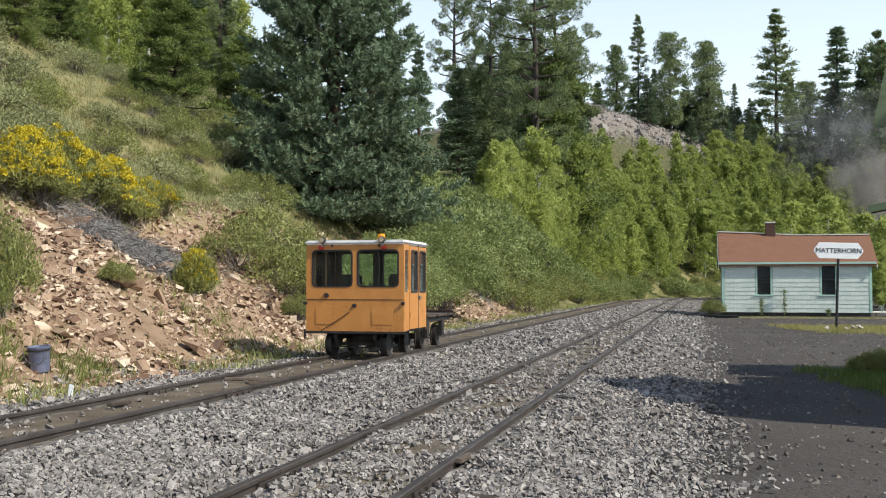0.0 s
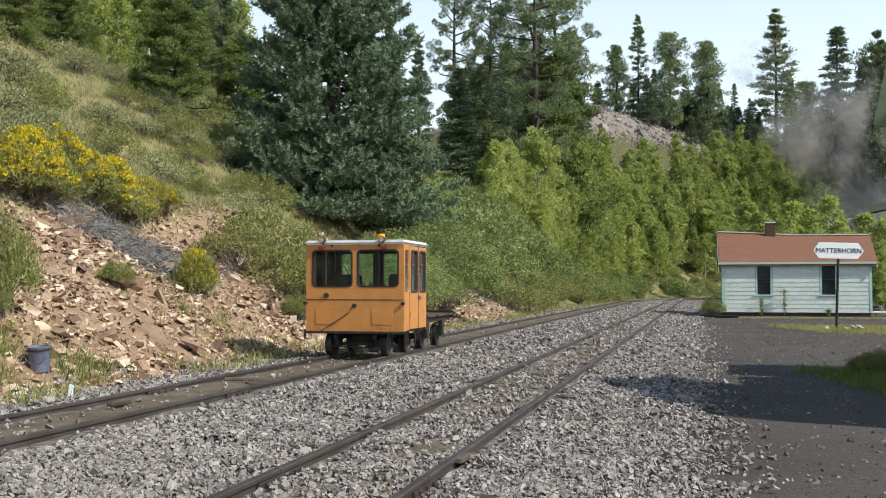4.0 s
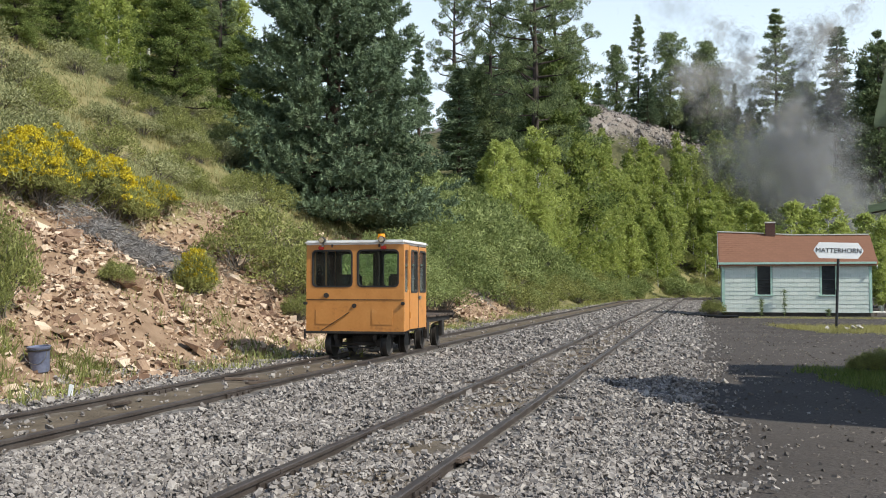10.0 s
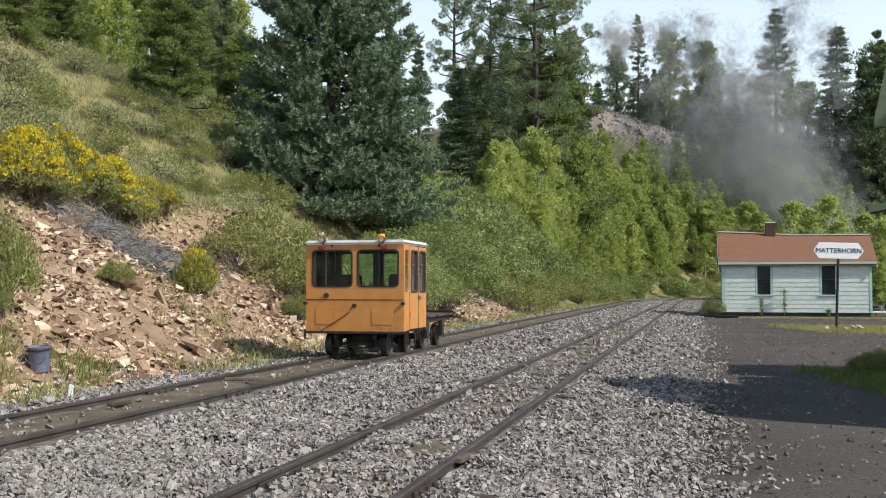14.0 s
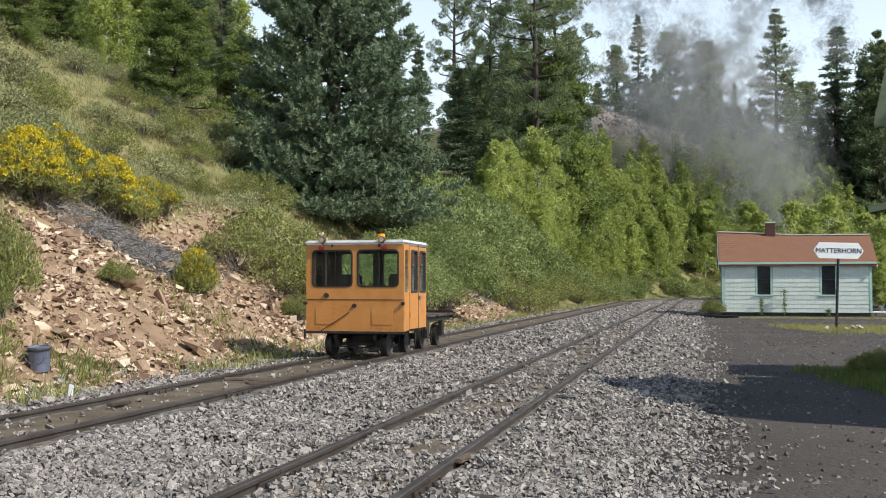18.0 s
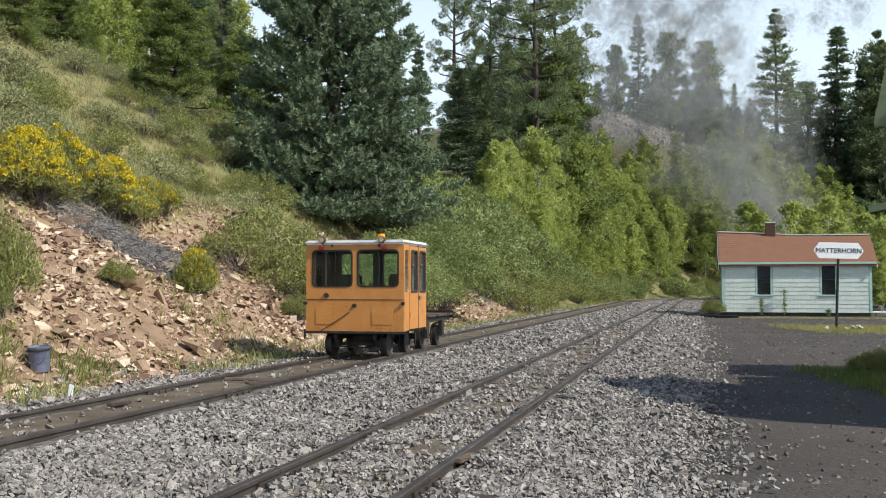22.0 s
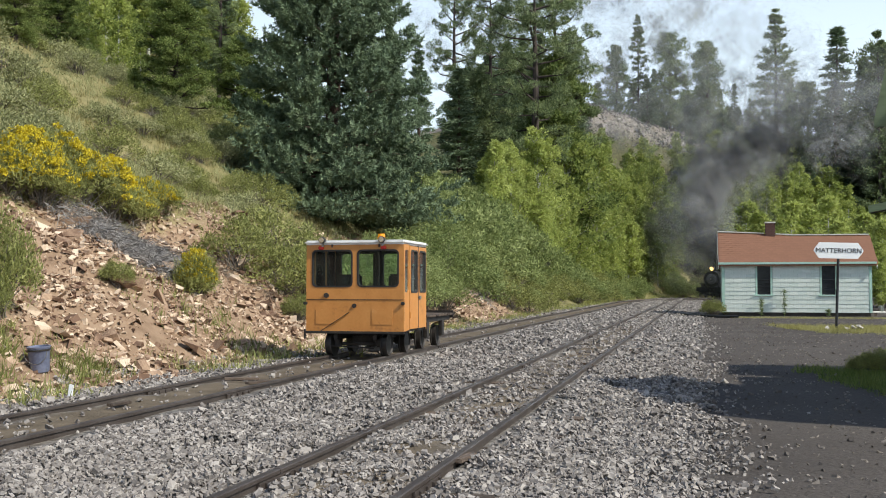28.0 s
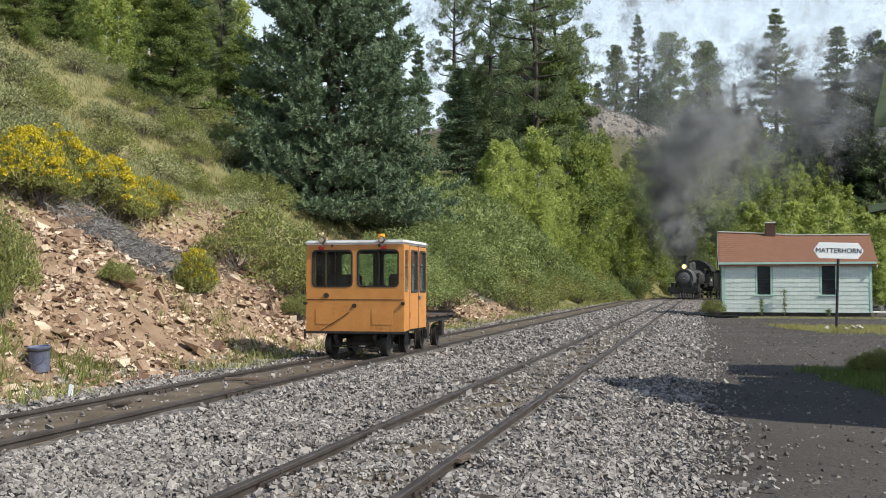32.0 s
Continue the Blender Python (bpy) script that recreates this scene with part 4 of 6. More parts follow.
# willows and brush along the foot of the hill
count = 0
while count < 58:
    u, w = prng.uniform(20, 68), prng.uniform(0.9, 10)
    p = SIDING + ALONG * u + LEFT * (w + 2.2)
    if p.x / p.y < -0.03:
        continue
    count += 1
    plant("nearwillow" if u < 34 else "willow", p.x, p.y, prng.uniform(1.9, 3.4) * (0.6 + 0.4 * min(1, w / 3)), prng.uniform(0.9, 1.2))
for x, y, top in [(-4.1, 24.0, 3.0), (-4.7, 22.5, 2.7), (-3.7, 25.0, 2.7), (-4.8, 25.5, 3.0), (-3.2, 23.5, 2.0), (-3.7, 23.0, 2.2), (-6.4, 34.0, 4.6), (-8.2, 38.0, 7.3), (-8.1, 33.0, 6.0), (-8.0, 29.0, 5.1), (-6.6, 32.0, 4.9), (-10.9, 37.0, 7.0)]:
    plant("brush", x, y, max(0.7, top - gz(x, y)), 1.25)
for x, y, top in [(-2.8, 27.0, 2.3), (-2.1, 28.0, 2.5), (-1.4, 29.0, 2.6), (-3.0, 25.0, 2.1), (-0.7, 31.0, 2.3), (-0.1, 33.0, 3.2)]:
    plant("nearwillow", x, y, max(0.9, top - gz(x, y)), 1.1)
count = 0
while count < 150:
    u, w = prng.uniform(2, 46), prng.uniform(4.5, 26)
    p = SIDING + ALONG * u + LEFT * (w + 2.2)
    if p.y < 8 or p.x / p.y < -0.52 or (p - Vector((-3.66, 37, 0))).length < 4:
        continue
    count += 1
    plant("sagebrush" if prng.random() < 0.6 else "brush", p.x, p.y, prng.uniform(0.5, 1.1), prng.uniform(1.0, 1.5))
for x, y, top in [(-5.98, 13.3, 2.15), (-5.9, 12.9, 1.5), (-5.5, 16.8, 1.6), (-3.2, 22.0, 1.0)]:
    plant("greenbrush", x, y, max(0.35, top - gz(x, y)), 0.6 if y < 14 else 1.0)
for i, (x, y, top) in enumerate([(-7.9, 18.0, 3.8), (-7.8, 18.5, 4.1), (-7.6, 19.5, 4.2), (-7.5, 18.5, 3.7), (-7.3, 20.0, 3.9), (-7.0, 20.8, 3.8), (-6.9, 22.3, 3.6), (-6.9, 21.5, 3.2), (-6.7, 22.7, 3.5), (-4.8, 19.3, 1.8)]):
    rabbitbrush(x, y, max(0.45, top - gz(x, y)), 0.66 if i < 9 else 0.3, 200 + i)


def dead_brush(x, y, h, seed):
    """A clump of fallen grey stalks that hangs down the bank."""
    ob = thing("dead_brush", pose(x, y, gz(x, y)), "tangle of dead silver-grey stalks hanging down the bank", "dead brush", "dead brush under the yellow shrubs")
    g = np.random.default_rng(seed)
    n = 1500
    c = np.stack([g.normal(0, 0.42, n), g.normal(0, 0.3, n), 0 * g.normal(0, 1, n)], 1)
    c[:, 2] = ground_z(c[:, 0] + x, c[:, 1] + y) - gz(x, y) + g.uniform(0, 1, n) ** 1.5 * h
    part("stalk_tangle", mesh("stalk_tangle", *leaves(c, np.tile(np.array([0.75, -0.35, -0.35]), (n, 1)), 0.3, 0.014, g, 0.6), M["deadbrush"]), None, ob)


for i, (x, y, top) in enumerate([(-6.6, 18.7, 2.5), (-6.3, 19.2, 2.4), (-6.0, 19.6, 2.3), (-5.7, 20.0, 2.1)]):
    dead_brush(x, y, 0.35, 240 + i)
# brush close to the rails farther up the line
count = 0
while count < 46:
    u, w = prng.uniform(34, 84), prng.uniform(-0.2, 2.2)
    p = SIDING + ALONG * u + LEFT * (w + 2.2)
    count += 1
    plant("willow" if prng.random() < 0.4 else "brush", p.x, p.y, prng.uniform(0.7, 1.5), prng.uniform(1.1, 1.6))


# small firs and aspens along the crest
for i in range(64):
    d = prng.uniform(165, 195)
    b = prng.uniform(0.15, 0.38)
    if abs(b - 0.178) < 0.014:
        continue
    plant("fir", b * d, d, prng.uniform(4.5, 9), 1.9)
# low brush and saplings at the bend of the line
count = 0
while count < 125:
    x, y = prng.uniform(10, 40), prng.uniform(70, 124)
    w = float(uphill(np.array([x]), np.array([y]))[0])
    if not -0.3 < w < 13:
        continue
    count += 1
    plant("willow" if prng.random() < 0.6 else "brush", x, y, prng.uniform(0.7, 1.8), prng.uniform(1.2, 1.8))


def build_grass():
    """Grass tufts over the slope, the yard's edge and the foot of the bank."""
    def tufts(x, y, blades, tall, name, label, m):
        n = len(x)
        x, y = np.repeat(x, blades) + RNG.normal(0, 0.07, n * blades), np.repeat(y, blades) + RNG.normal(0, 0.07, n * blades)
        c = np.stack([x, y, ground_z(x, y) - 0.02], 1)
        v, f = leaves(c, np.tile(np.array([0, 0, 1.0]), (len(c), 1)), tall, 0.008 + tall * 0.045, RNG, 0.45)
        tagged(new(name, mesh(name, v, f, m)), label, "grass", kind="stuff")

    n = 32000
    u, w = RNG.uniform(0, 60, n), 4.2 + 26 * RNG.uniform(0, 1, n) ** 1.3
    x = SIDING.x + ALONG.x * u + LEFT.x * (w + 2.2)
    y = SIDING.y + ALONG.y * u + LEFT.y * (w + 2.2)
    keep = (x / y > -0.5) & (y > 6)
    x, y = x[keep], y[keep]
    pick = wave(x, y, 5, 20) + RNG.normal(0, 0.5, len(x)) > 0.15
    tufts(x[pick], y[pick], 8, 0.24, "dry_grass", "dry straw-coloured grass on the slope", M["drygrass"])
    tufts(x[~pick], y[~pick], 8, 0.24, "hill_grass", "short grey-green grass on the slope", M["sage"])
    x, y = RNG.uniform(10.4, 16.5, 4200), RNG.normal(29.3, 1.2, 4200)
    y = y - 0.26 * (x - 12)
    keep = wave(x, y, 1.6, 31) + RNG.normal(0, 0.5, len(x)) > -0.5
    tufts(x[keep], y[keep], 9, 0.13, "yard_grass", "yellow-green grass round the sign", M["palegrass"])
    x, y = RNG.uniform(11.7, 18, 1500), RNG.normal(40.9, 0.6, 1500)
    tufts(x, y - 0.26 * (x - 12), 8, 0.06, "house_grass", "short yellow-green grass along the house", M["palegrass"])
    x, y = RNG.uniform(5.2, 8.0, 2600), RNG.uniform(10.2, 15.5, 2600)
    keep = x / y > 0.375 + 0.03 * wave(x, y, 1.0, 23)
    tufts(x[keep], y[keep], 7, 0.12, "shade_grass", "short green grass in the shade of the station", M["greengrass"])
    x, y = RNG.uniform(8, 40, 5000), RNG.uniform(66, 122, 5000)
    w = uphill(x, y)
    keep = (w > -0.8) & (w < 9)
    tufts(x[keep], y[keep], 8, 0.5, "bend_grass", "tall olive grass at the bend of the line", M["olive"])
    x = np.concatenate([RNG.normal(-5.6, 0.5, 170), RNG.normal(-4.75, 0.22, 90), RNG.normal(-3.75, 0.9, 110)])
    y = np.concatenate([RNG.normal(12.3, 0.5, 170), RNG.normal(13.1, 0.3, 90), RNG.normal(18.2, 0.8, 110)])
    keep = np.hypot(x + 5.06, y - 12.4) > 0.35
    tufts(x[keep], y[keep], 6, 0.26, "bank_weeds", "sparse tall green weeds on the foot of the bank", M["olive"])
    u, w = RNG.uniform(0, 70, 1600), RNG.normal(-0.4, 0.35, 1600)
    x = SIDING.x + ALONG.x * u + LEFT.x * (w + 2.2)
    y = SIDING.y + ALONG.y * u + LEFT.y * (w + 2.2)
    keep = wave(x, y, 3, 22) > -0.1
    tufts(x[keep], y[keep], 8, 0.22, "verge_grass", "tufts of olive weeds along the foot of the bank", M["olive"])


build_grass()


# ---- motor car on the siding ----
def build_motor_car():
    car = thing("rail_motor_car", pose(-1.46, 16.43, 0, 0, 0, -14.58), "faded orange enclosed rail motor car with a white roof", "rail vehicle")
    W, L, z0, z1 = 0.85, 1.36, 0.37, 1.84
    front = Matrix(((1, 0, 0, 0), (0, 0, 1, 0), (0, 1, 0, 0), (0, 0, 0, 1)))
    wins = [(-0.74, 1.145, -0.045, 1.745), (0.055, 1.145, 0.755, 1.745)]
    wall_outline = [(-W, z0 + 0.04), (W, z0 + 0.04), (W, z1), (-W, z1)]
    for y, name in ((0.0, "front_wall"), (L - 0.03, "rear_wall")):
        wall = part(name, plate(wall_outline, 0.03, Matrix.Translation((0, y, 0)) @ front, [rounded(*w, 0.07) for w in wins]), M["orange"], car)
        for x0, a0, x1, a1 in wins:
            part("gasket", plate(rounded(x0 - 0.012, a0 - 0.012, x1 + 0.012, a1 + 0.012, 0.08), 0.046, Matrix.Translation((0, y - 0.008, 0)) @ front, [rounded(x0 + 0.016, a0 + 0.016, x1 - 0.016, a1 - 0.016, 0.06)]), M["black"], wall, "black rubber window gasket")
            pane = part("pane", plate(rounded(x0 + 0.012, a0 + 0.012, x1 - 0.012, a1 - 0.012, 0.06), 0.004, Matrix.Translation((0, y + 0.013, 0)) @ front), M["glass" if y == 0 else "clearglass"], wall)
            pane.visible_shadow = False
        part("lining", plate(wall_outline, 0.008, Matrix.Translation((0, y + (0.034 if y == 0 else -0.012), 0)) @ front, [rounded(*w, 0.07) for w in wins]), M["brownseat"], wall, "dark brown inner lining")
    # seams, access panels and fittings of the front
    fw = car.children[0]
    part("seam", boxed((0, -0.003, 0.93), (1.68, 0.01, 0.009)), M["dirtblack"], fw)
    for cx in (-0.5, 0.48):
        part("access_panel", boxed((cx, -0.003, 0.645), (0.36, 0.012, 0.25), bevel=0.004), M["orange"], fw)
    part("bumper", boxed((0, -0.02, z0 + 0.018), (1.74, 0.06, 0.04), bevel=0.01), M["dirtblack"], car, "dark steel bumper bar")
    part("filler_cap", rodded((-0.49, -0.03, 1.0), (-0.49, 0.01, 1.0), 0.042), M["dirtblack"], fw)
    part("crank_hole", rodded((0.0, -0.02, 0.83), (0.0, 0.01, 0.83), 0.036), M["dirtblack"], fw)
    part("hand_rail", rodded((-0.09, -0.02, 0.72), (-0.62, -0.03, 0.385), 0.0065, seg=8), M["dirtblack"], fw, "thin dark diagonal bar")
    for x in (-0.86, 0.84):
        part("side_lamp", boxed((x, -0.02, 0.87), (0.06, 0.06, 0.05), bevel=0.01), M["black"], car)
    for x in (-0.39, 0.43):
        part("clip", boxed((x - 0.0, -0.015, 1.82), (0.02, 0.02, 0.05)), M["black"], car)
    part("grab_hook", boxed((-0.865, -0.02, 0.36), (0.03, 0.05, 0.16), bevel=0.008), M["dirtblack"], car)
    # sides: corner strip, two door leaves with windows
    for s in (-1, 1):
        m = Matrix.Translation((s * W - (0.03 if s > 0 else 0), 0, 0)) @ Matrix(((0, 0, 1, 0), (1, 0, 0, 0), (0, 1, 0, 0), (0, 0, 0, 1)))
        strip = part("side_panel", plate([(0.03, z0 + 0.04), (0.32, z0 + 0.06), (0.32, z1), (0.03, z1)], 0.03, m, [rounded(0.07, 1.05, 0.29, 1.75, 0.05)]), M["orange"], car)
        pn = part("pane", plate(rounded(0.065, 1.045, 0.295, 1.755, 0.05), 0.004, m @ Matrix.Translation((0, 0, 0.013))), M["sideglass" if s > 0 else "clearglass"], strip)
        pn.visible_shadow = False
        for y0, y1 in ((0.33, 0.82), (0.845, L - 0.03)):
            door = part("door", plate([(y0, z0 + 0.07), (y1, z0 + 0.07), (y1, z1 - 0.02), (y0, z1 - 0.02)], 0.03, m @ Matrix.Translation((0, 0, 0.008 * s)), [rounded(y0 + 0.055, 1.05, y1 - 0.055, 1.75, 0.05)]), M["orange"], car)
            part("gasket", plate(rounded(y0 + 0.045, 1.04, y1 - 0.045, 1.76, 0.055), 0.044, m @ Matrix.Translation((0, 0, -0.006 + 0.008 * s)), [rounded(y0 + 0.07, 1.065, y1 - 0.07, 1.735, 0.04)]), M["black"], door)
            pn = part("pane", plate(rounded(y0 + 0.065, 1.06, y1 - 0.065, 1.74, 0.04), 0.004, m @ Matrix.Translation((0, 0, 0.013))), M["sideglass" if s > 0 else "clearglass"], door)
            pn.visible_shadow = False
        lin = [(0.05, z0 + 0.08), (L - 0.05, z0 + 0.08), (L - 0.05, 1.03), (0.05, 1.03)]
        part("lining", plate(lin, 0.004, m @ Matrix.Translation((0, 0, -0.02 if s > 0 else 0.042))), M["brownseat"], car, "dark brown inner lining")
        part("door_gap", boxed((s * (W + 0.001), 0.833, 1.12), (0.02, 0.022, 1.44)), M["black"], car)
        part("latch", boxed((s * (W + 0.02), 0.90, 0.96), (0.03, 0.10, 0.06), bevel=0.01), M["steel"], car)
        part("hinge", rodded((s * (W + 0.012), 0.335, 0.62), (s * (W + 0.012), 0.335, 0.72), 0.012, seg=8), M["orange"], car)
    roof = boxed((0, L / 2, z1 + 0.035), (2 * W + 0.05, L + 0.09, 0.075), bevel=0.03)
    part("roof", roof, M["roofwhite"], car, "white painted roof with rounded edges", True)
    beacon = part("beacon", rodded((0.30, 0.5, z1 + 0.07), (0.30, 0.5, z1 + 0.20), 0.065, 0.06, 20), M["amber"], car, "amber warning beacon", True)
    part("beacon_base", rodded((0.30, 0.5, z1 + 0.06), (0.30, 0.5, z1 + 0.085), 0.085, seg=20), M["black"], beacon)
    for x in (-0.55, 0.49):
        lampm = Matrix.Translation((x, -0.06, z1 + 0.075)) @ Matrix.Rotation(radians(90), 4, "X")
        lamp = part("headlight", lathe([(0.02, -0.06), (0.05, -0.04), (0.055, 0.0), (0.055, 0.03), (0.048, 0.034)], lampm), M["black"], car, "small round roof headlight", True)
        part("lens", rodded((x, -0.094, z1 + 0.075), (x, -0.1, z1 + 0.075), 0.045), M["chrome"], lamp)
        part("bracket", boxed((x, -0.03, z1 + 0.01), (0.025, 0.05, 0.09)), M["steel"], lamp)
        part("marker_light", boxed((x - 0.03 + 0.05 * (x > 0), -0.03, z1 - 0.055), (0.09, 0.05, 0.06), bevel=0.012), M["redlens"], car, "red marker light")
    # inside
    part("floor_pan", boxed((0, L / 2, z0 + 0.05), (1.64, L - 0.06, 0.04)), M["dirtblack"], car)
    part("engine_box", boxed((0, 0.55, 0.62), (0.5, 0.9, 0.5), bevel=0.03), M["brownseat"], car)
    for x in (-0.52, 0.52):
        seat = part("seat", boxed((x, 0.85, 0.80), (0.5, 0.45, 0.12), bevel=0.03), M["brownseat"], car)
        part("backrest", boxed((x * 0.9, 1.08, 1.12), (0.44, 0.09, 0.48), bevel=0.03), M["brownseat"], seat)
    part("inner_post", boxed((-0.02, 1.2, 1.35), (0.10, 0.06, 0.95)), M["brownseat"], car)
    part("wiper_motor", boxed((-0.18, 0.06, 1.25), (0.16, 0.06, 0.12), bevel=0.02), M["black"], car)
    # running gear
    for x in (-0.34, 0.34):
        part("frame_rail", boxed((x, 0.72, 0.31), (0.07, 1.4, 0.09), bevel=0.01), M["dirtblack"], car)
    for y in (0.24, 1.26):
        part("axle", rodded((-0.42, y, 0.19), (0.42, y, 0.19), 0.028), M["dirtblack"], car)
        for s in (-1, 1):
            wm = Matrix.Translation((s * 0.49, y, 0.19)) @ Matrix.Rotation(radians(-90 * s), 4, "Y")
            wh = part("wheel", lathe([(0.05, -0.03), (0.17, -0.02), (0.19, -0.045), (0.188, 0.035), (0.215, 0.045), (0.21, 0.065), (0.16, 0.06), (0.06, 0.075)], wm, 26), M["dirtblack"], car, "", True)
            part("journal_box", boxed((s * 0.36, y, 0.22), (0.1, 0.16, 0.16), bevel=0.02), M["dirtblack"], wh)
    part("drive_cover", boxed((0, 0.75, 0.24), (0.4, 0.7, 0.18), bevel=0.03), M["dirtblack"], car)
    part("tow_bar", rodded((0, 1.3, 0.33), (0, 1.85, 0.36), 0.025), M["dirtblack"], car)
    part("brake_rod", rodded((-0.45, 0.1, 0.16), (0.3, 0.12, 0.13), 0.014, seg=8), M["dirtblack"], car)


def build_push_cart():
    cart = thing("push_cart", pose(-0.98, 18.28, 0, 0, 0, -14.58), "low dark flat push cart coupled behind the motor car", "rail cart")
    for i in range(9):
        part("deck_plank", boxed((0, 0.12 + i * 0.215, 0.60), (1.42, 0.205, 0.045), bevel=0.008), M["tie"], cart)
    for x in (-0.6, 0.6):
        part("side_sill", boxed((x, 0.98, 0.53), (0.08, 1.98, 0.09), bevel=0.01), M["dirtblack"], cart)
    part("end_lip", boxed((0, 1.99, 0.6), (1.42, 0.05, 0.13), bevel=0.01), M["dirtblack"], cart)
    for y in (0.35, 1.45):
        part("axle", rodded((-0.42, y, 0.2), (0.42, y, 0.2), 0.028), M["dirtblack"], cart)
        for s in (-1, 1):
            wm = Matrix.Translation((s * 0.49, y, 0.2)) @ Matrix.Rotation(radians(-90 * s), 4, "Y")
            wh = part("wheel", lathe([(0.05, -0.03), (0.18, -0.02), (0.20, -0.045), (0.198, 0.035), (0.225, 0.045), (0.22, 0.065), (0.16, 0.06), (0.06, 0.075)], wm, 26), M["dirtblack"], cart, "", True)
            part("pedestal", boxed((s * 0.6, y, 0.36), (0.07, 0.2, 0.34), bevel=0.015), M["dirtblack"], wh)


build_motor_car()
build_push_cart()


# ---- white house ----
def build_house():
    W, D, zs, ze, zr = 6.02, 4.0, 0.17, 2.28, 3.70
    house = thing("small_house", pose(12.12, 43.2, -0.13, 0, 0, -14.58), "small white shingled section house with a red-brown roof", "house")
    part("foundation", boxed((W / 2, D / 2, -0.05), (W - 0.06, D - 0.06, 0.46)), M["found"], house, "dark stained foundation skirt")
    front = Matrix(((1, 0, 0, 0), (0, 0, 1, 0), (0, 1, 0, 0), (0, 0, 0, 1)))
    wins = [(1.45, 0.92, 1.99, 2.2), (4.06, 0.92, 4.60, 2.2)]
    holes = [[(a, b), (c, b), (c, d), (a, d)] for a, b, c, d in wins]
    wall = part("front_wall", plate([(0, zs), (W, zs), (W, ze), (0, ze)], 0.12, Matrix.Translation((0, 0.0, 0)) @ front, holes), M["wallback"], house)
    part("rear_wall", boxed((W / 2, D - 0.06, (zs + ze) / 2), (W, 0.12, ze - zs)), M["wallback"], house)
    for x in (0.06, W - 0.06):
        m = Matrix.Translation((x - 0.06, 0, 0)) @ Matrix(((0, 0, 1, 0), (1, 0, 0, 0), (0, 1, 0, 0), (0, 0, 0, 1)))
        part("gable_wall", plate([(0.12, zs), (D - 0.12, zs), (D - 0.12, ze - 0.1), (D / 2, zr - 0.34), (0.12, ze - 0.1)], 0.12, m), M["shingle"], house)
    for x in (0.04, W - 0.04):
        part("corner_board", boxed((x, -0.015, (zs + ze) / 2), (0.11, 0.05, ze - zs)), M["mint"], house, "mint green corner board")
    part("corner_board", boxed((-0.012, 0.1, (zs + ze) / 2), (0.03, 0.18, ze - zs)), M["mint"], house)
    for a, b, c, d in wins:
        win = part("window", boxed(((a + c) / 2, 0.09, (b + d) / 2), (c - a, 0.03, d - b)), M["darkglass"], house, "dark sash window")
        part("sash_rail", boxed(((a + c) / 2, 0.06, (b + d) / 2), (c - a, 0.03, 0.035)), M["signink"], win)
        for x in (a - 0.035, c + 0.035):
            part("casing", boxed((x, -0.012, (b + d) / 2 + 0.02), (0.07, 0.045, d - b + 0.08)), M["mint"], win)
        part("sill", boxed(((a + c) / 2, -0.03, b - 0.03), (c - a + 0.28, 0.1, 0.05), bevel=0.006), M["mint"], win)
    # roof planes with a sagging ridge, fascia, ridge boards
    pitch = math.atan2(zr - ze, D / 2)
    rise = (D / 2 + 0.2) * math.tan(pitch)
    dip = lambda x: float(np.interp(x / W, [-0.05, 0.0, 0.33, 0.5, 1.05], [0.02, 0.03, 0.13, 0.21, 0.23]))
    for s in (-1, 1):
        verts, faces, nx, ny = [], [], 19, 5
        for lift in (0.055, 0.005):
            for i in range(nx):
                for j in range(ny):
                    x, v = -0.15 + (W + 0.36) * i / (nx - 1), j / (ny - 1)
                    verts.append((x, D / 2 + s * (D / 2 + 0.2) * (1 - v), zr - rise * (1 - v) - dip(x) * v + lift))
        for i in range(nx - 1):
            for j in range(ny - 1):
                q = (i * ny + j, (i + 1) * ny + j, (i + 1) * ny + j + 1, i * ny + j + 1)
                q = q if s < 0 else q[::-1]
                faces += [q, tuple(k + nx * ny for k in q[::-1])]
        rim = [i * ny for i in range(nx)] + [(nx - 1) * ny + j for j in range(1, ny)] + [i * ny + ny - 1 for i in range(nx - 2, -1, -1)] + [j for j in range(ny - 2, 0, -1)]
        faces += [(a, b, b + nx * ny, a + nx * ny) for a, b in zip(rim, rim[1:] + rim[:1])]
        roof = part("roof_slope", mesh("roof_slope", verts, faces, M["roof"]), None, house)
        if s < 0:
            rng = random.Random(3)
            tile = mesh("shingle_strip", CUBE * np.array([0.152, 0.1, 0.003]), CUBEF, M["roof"])
            for r in range(15):
                row = [0.02 + c * 0.305 + 0.15 * (r % 2) for c in range(21 - r % 2)]
                for x in row + ([0.02, 6.12] if r % 2 else []):
                    t = part("roof_shingle", tile, None, roof)
                    v = (0.045 + r * 0.925 / 15) + 0.02
                    p = Vector((x, D / 2 - (D / 2 + 0.2) * (1 - v), zr - rise * (1 - v) - dip(x) * v + (0.068 if x in row else 0.063) + rng.uniform(-0.001, 0.002)))
                    t.matrix_basis = Matrix.Translation(p) @ Matrix.Rotation(pitch - 0.022, 4, "X")
    part("fascia", boxed((W / 2, -0.2, ze - 0.015), (W + 0.36, 0.04, 0.09)), M["mint"], house, "pale green eave board")
    part("soffit", boxed((W / 2, -0.1, ze - 0.03), (W + 0.3, 0.2, 0.02)), M["mint"], house)
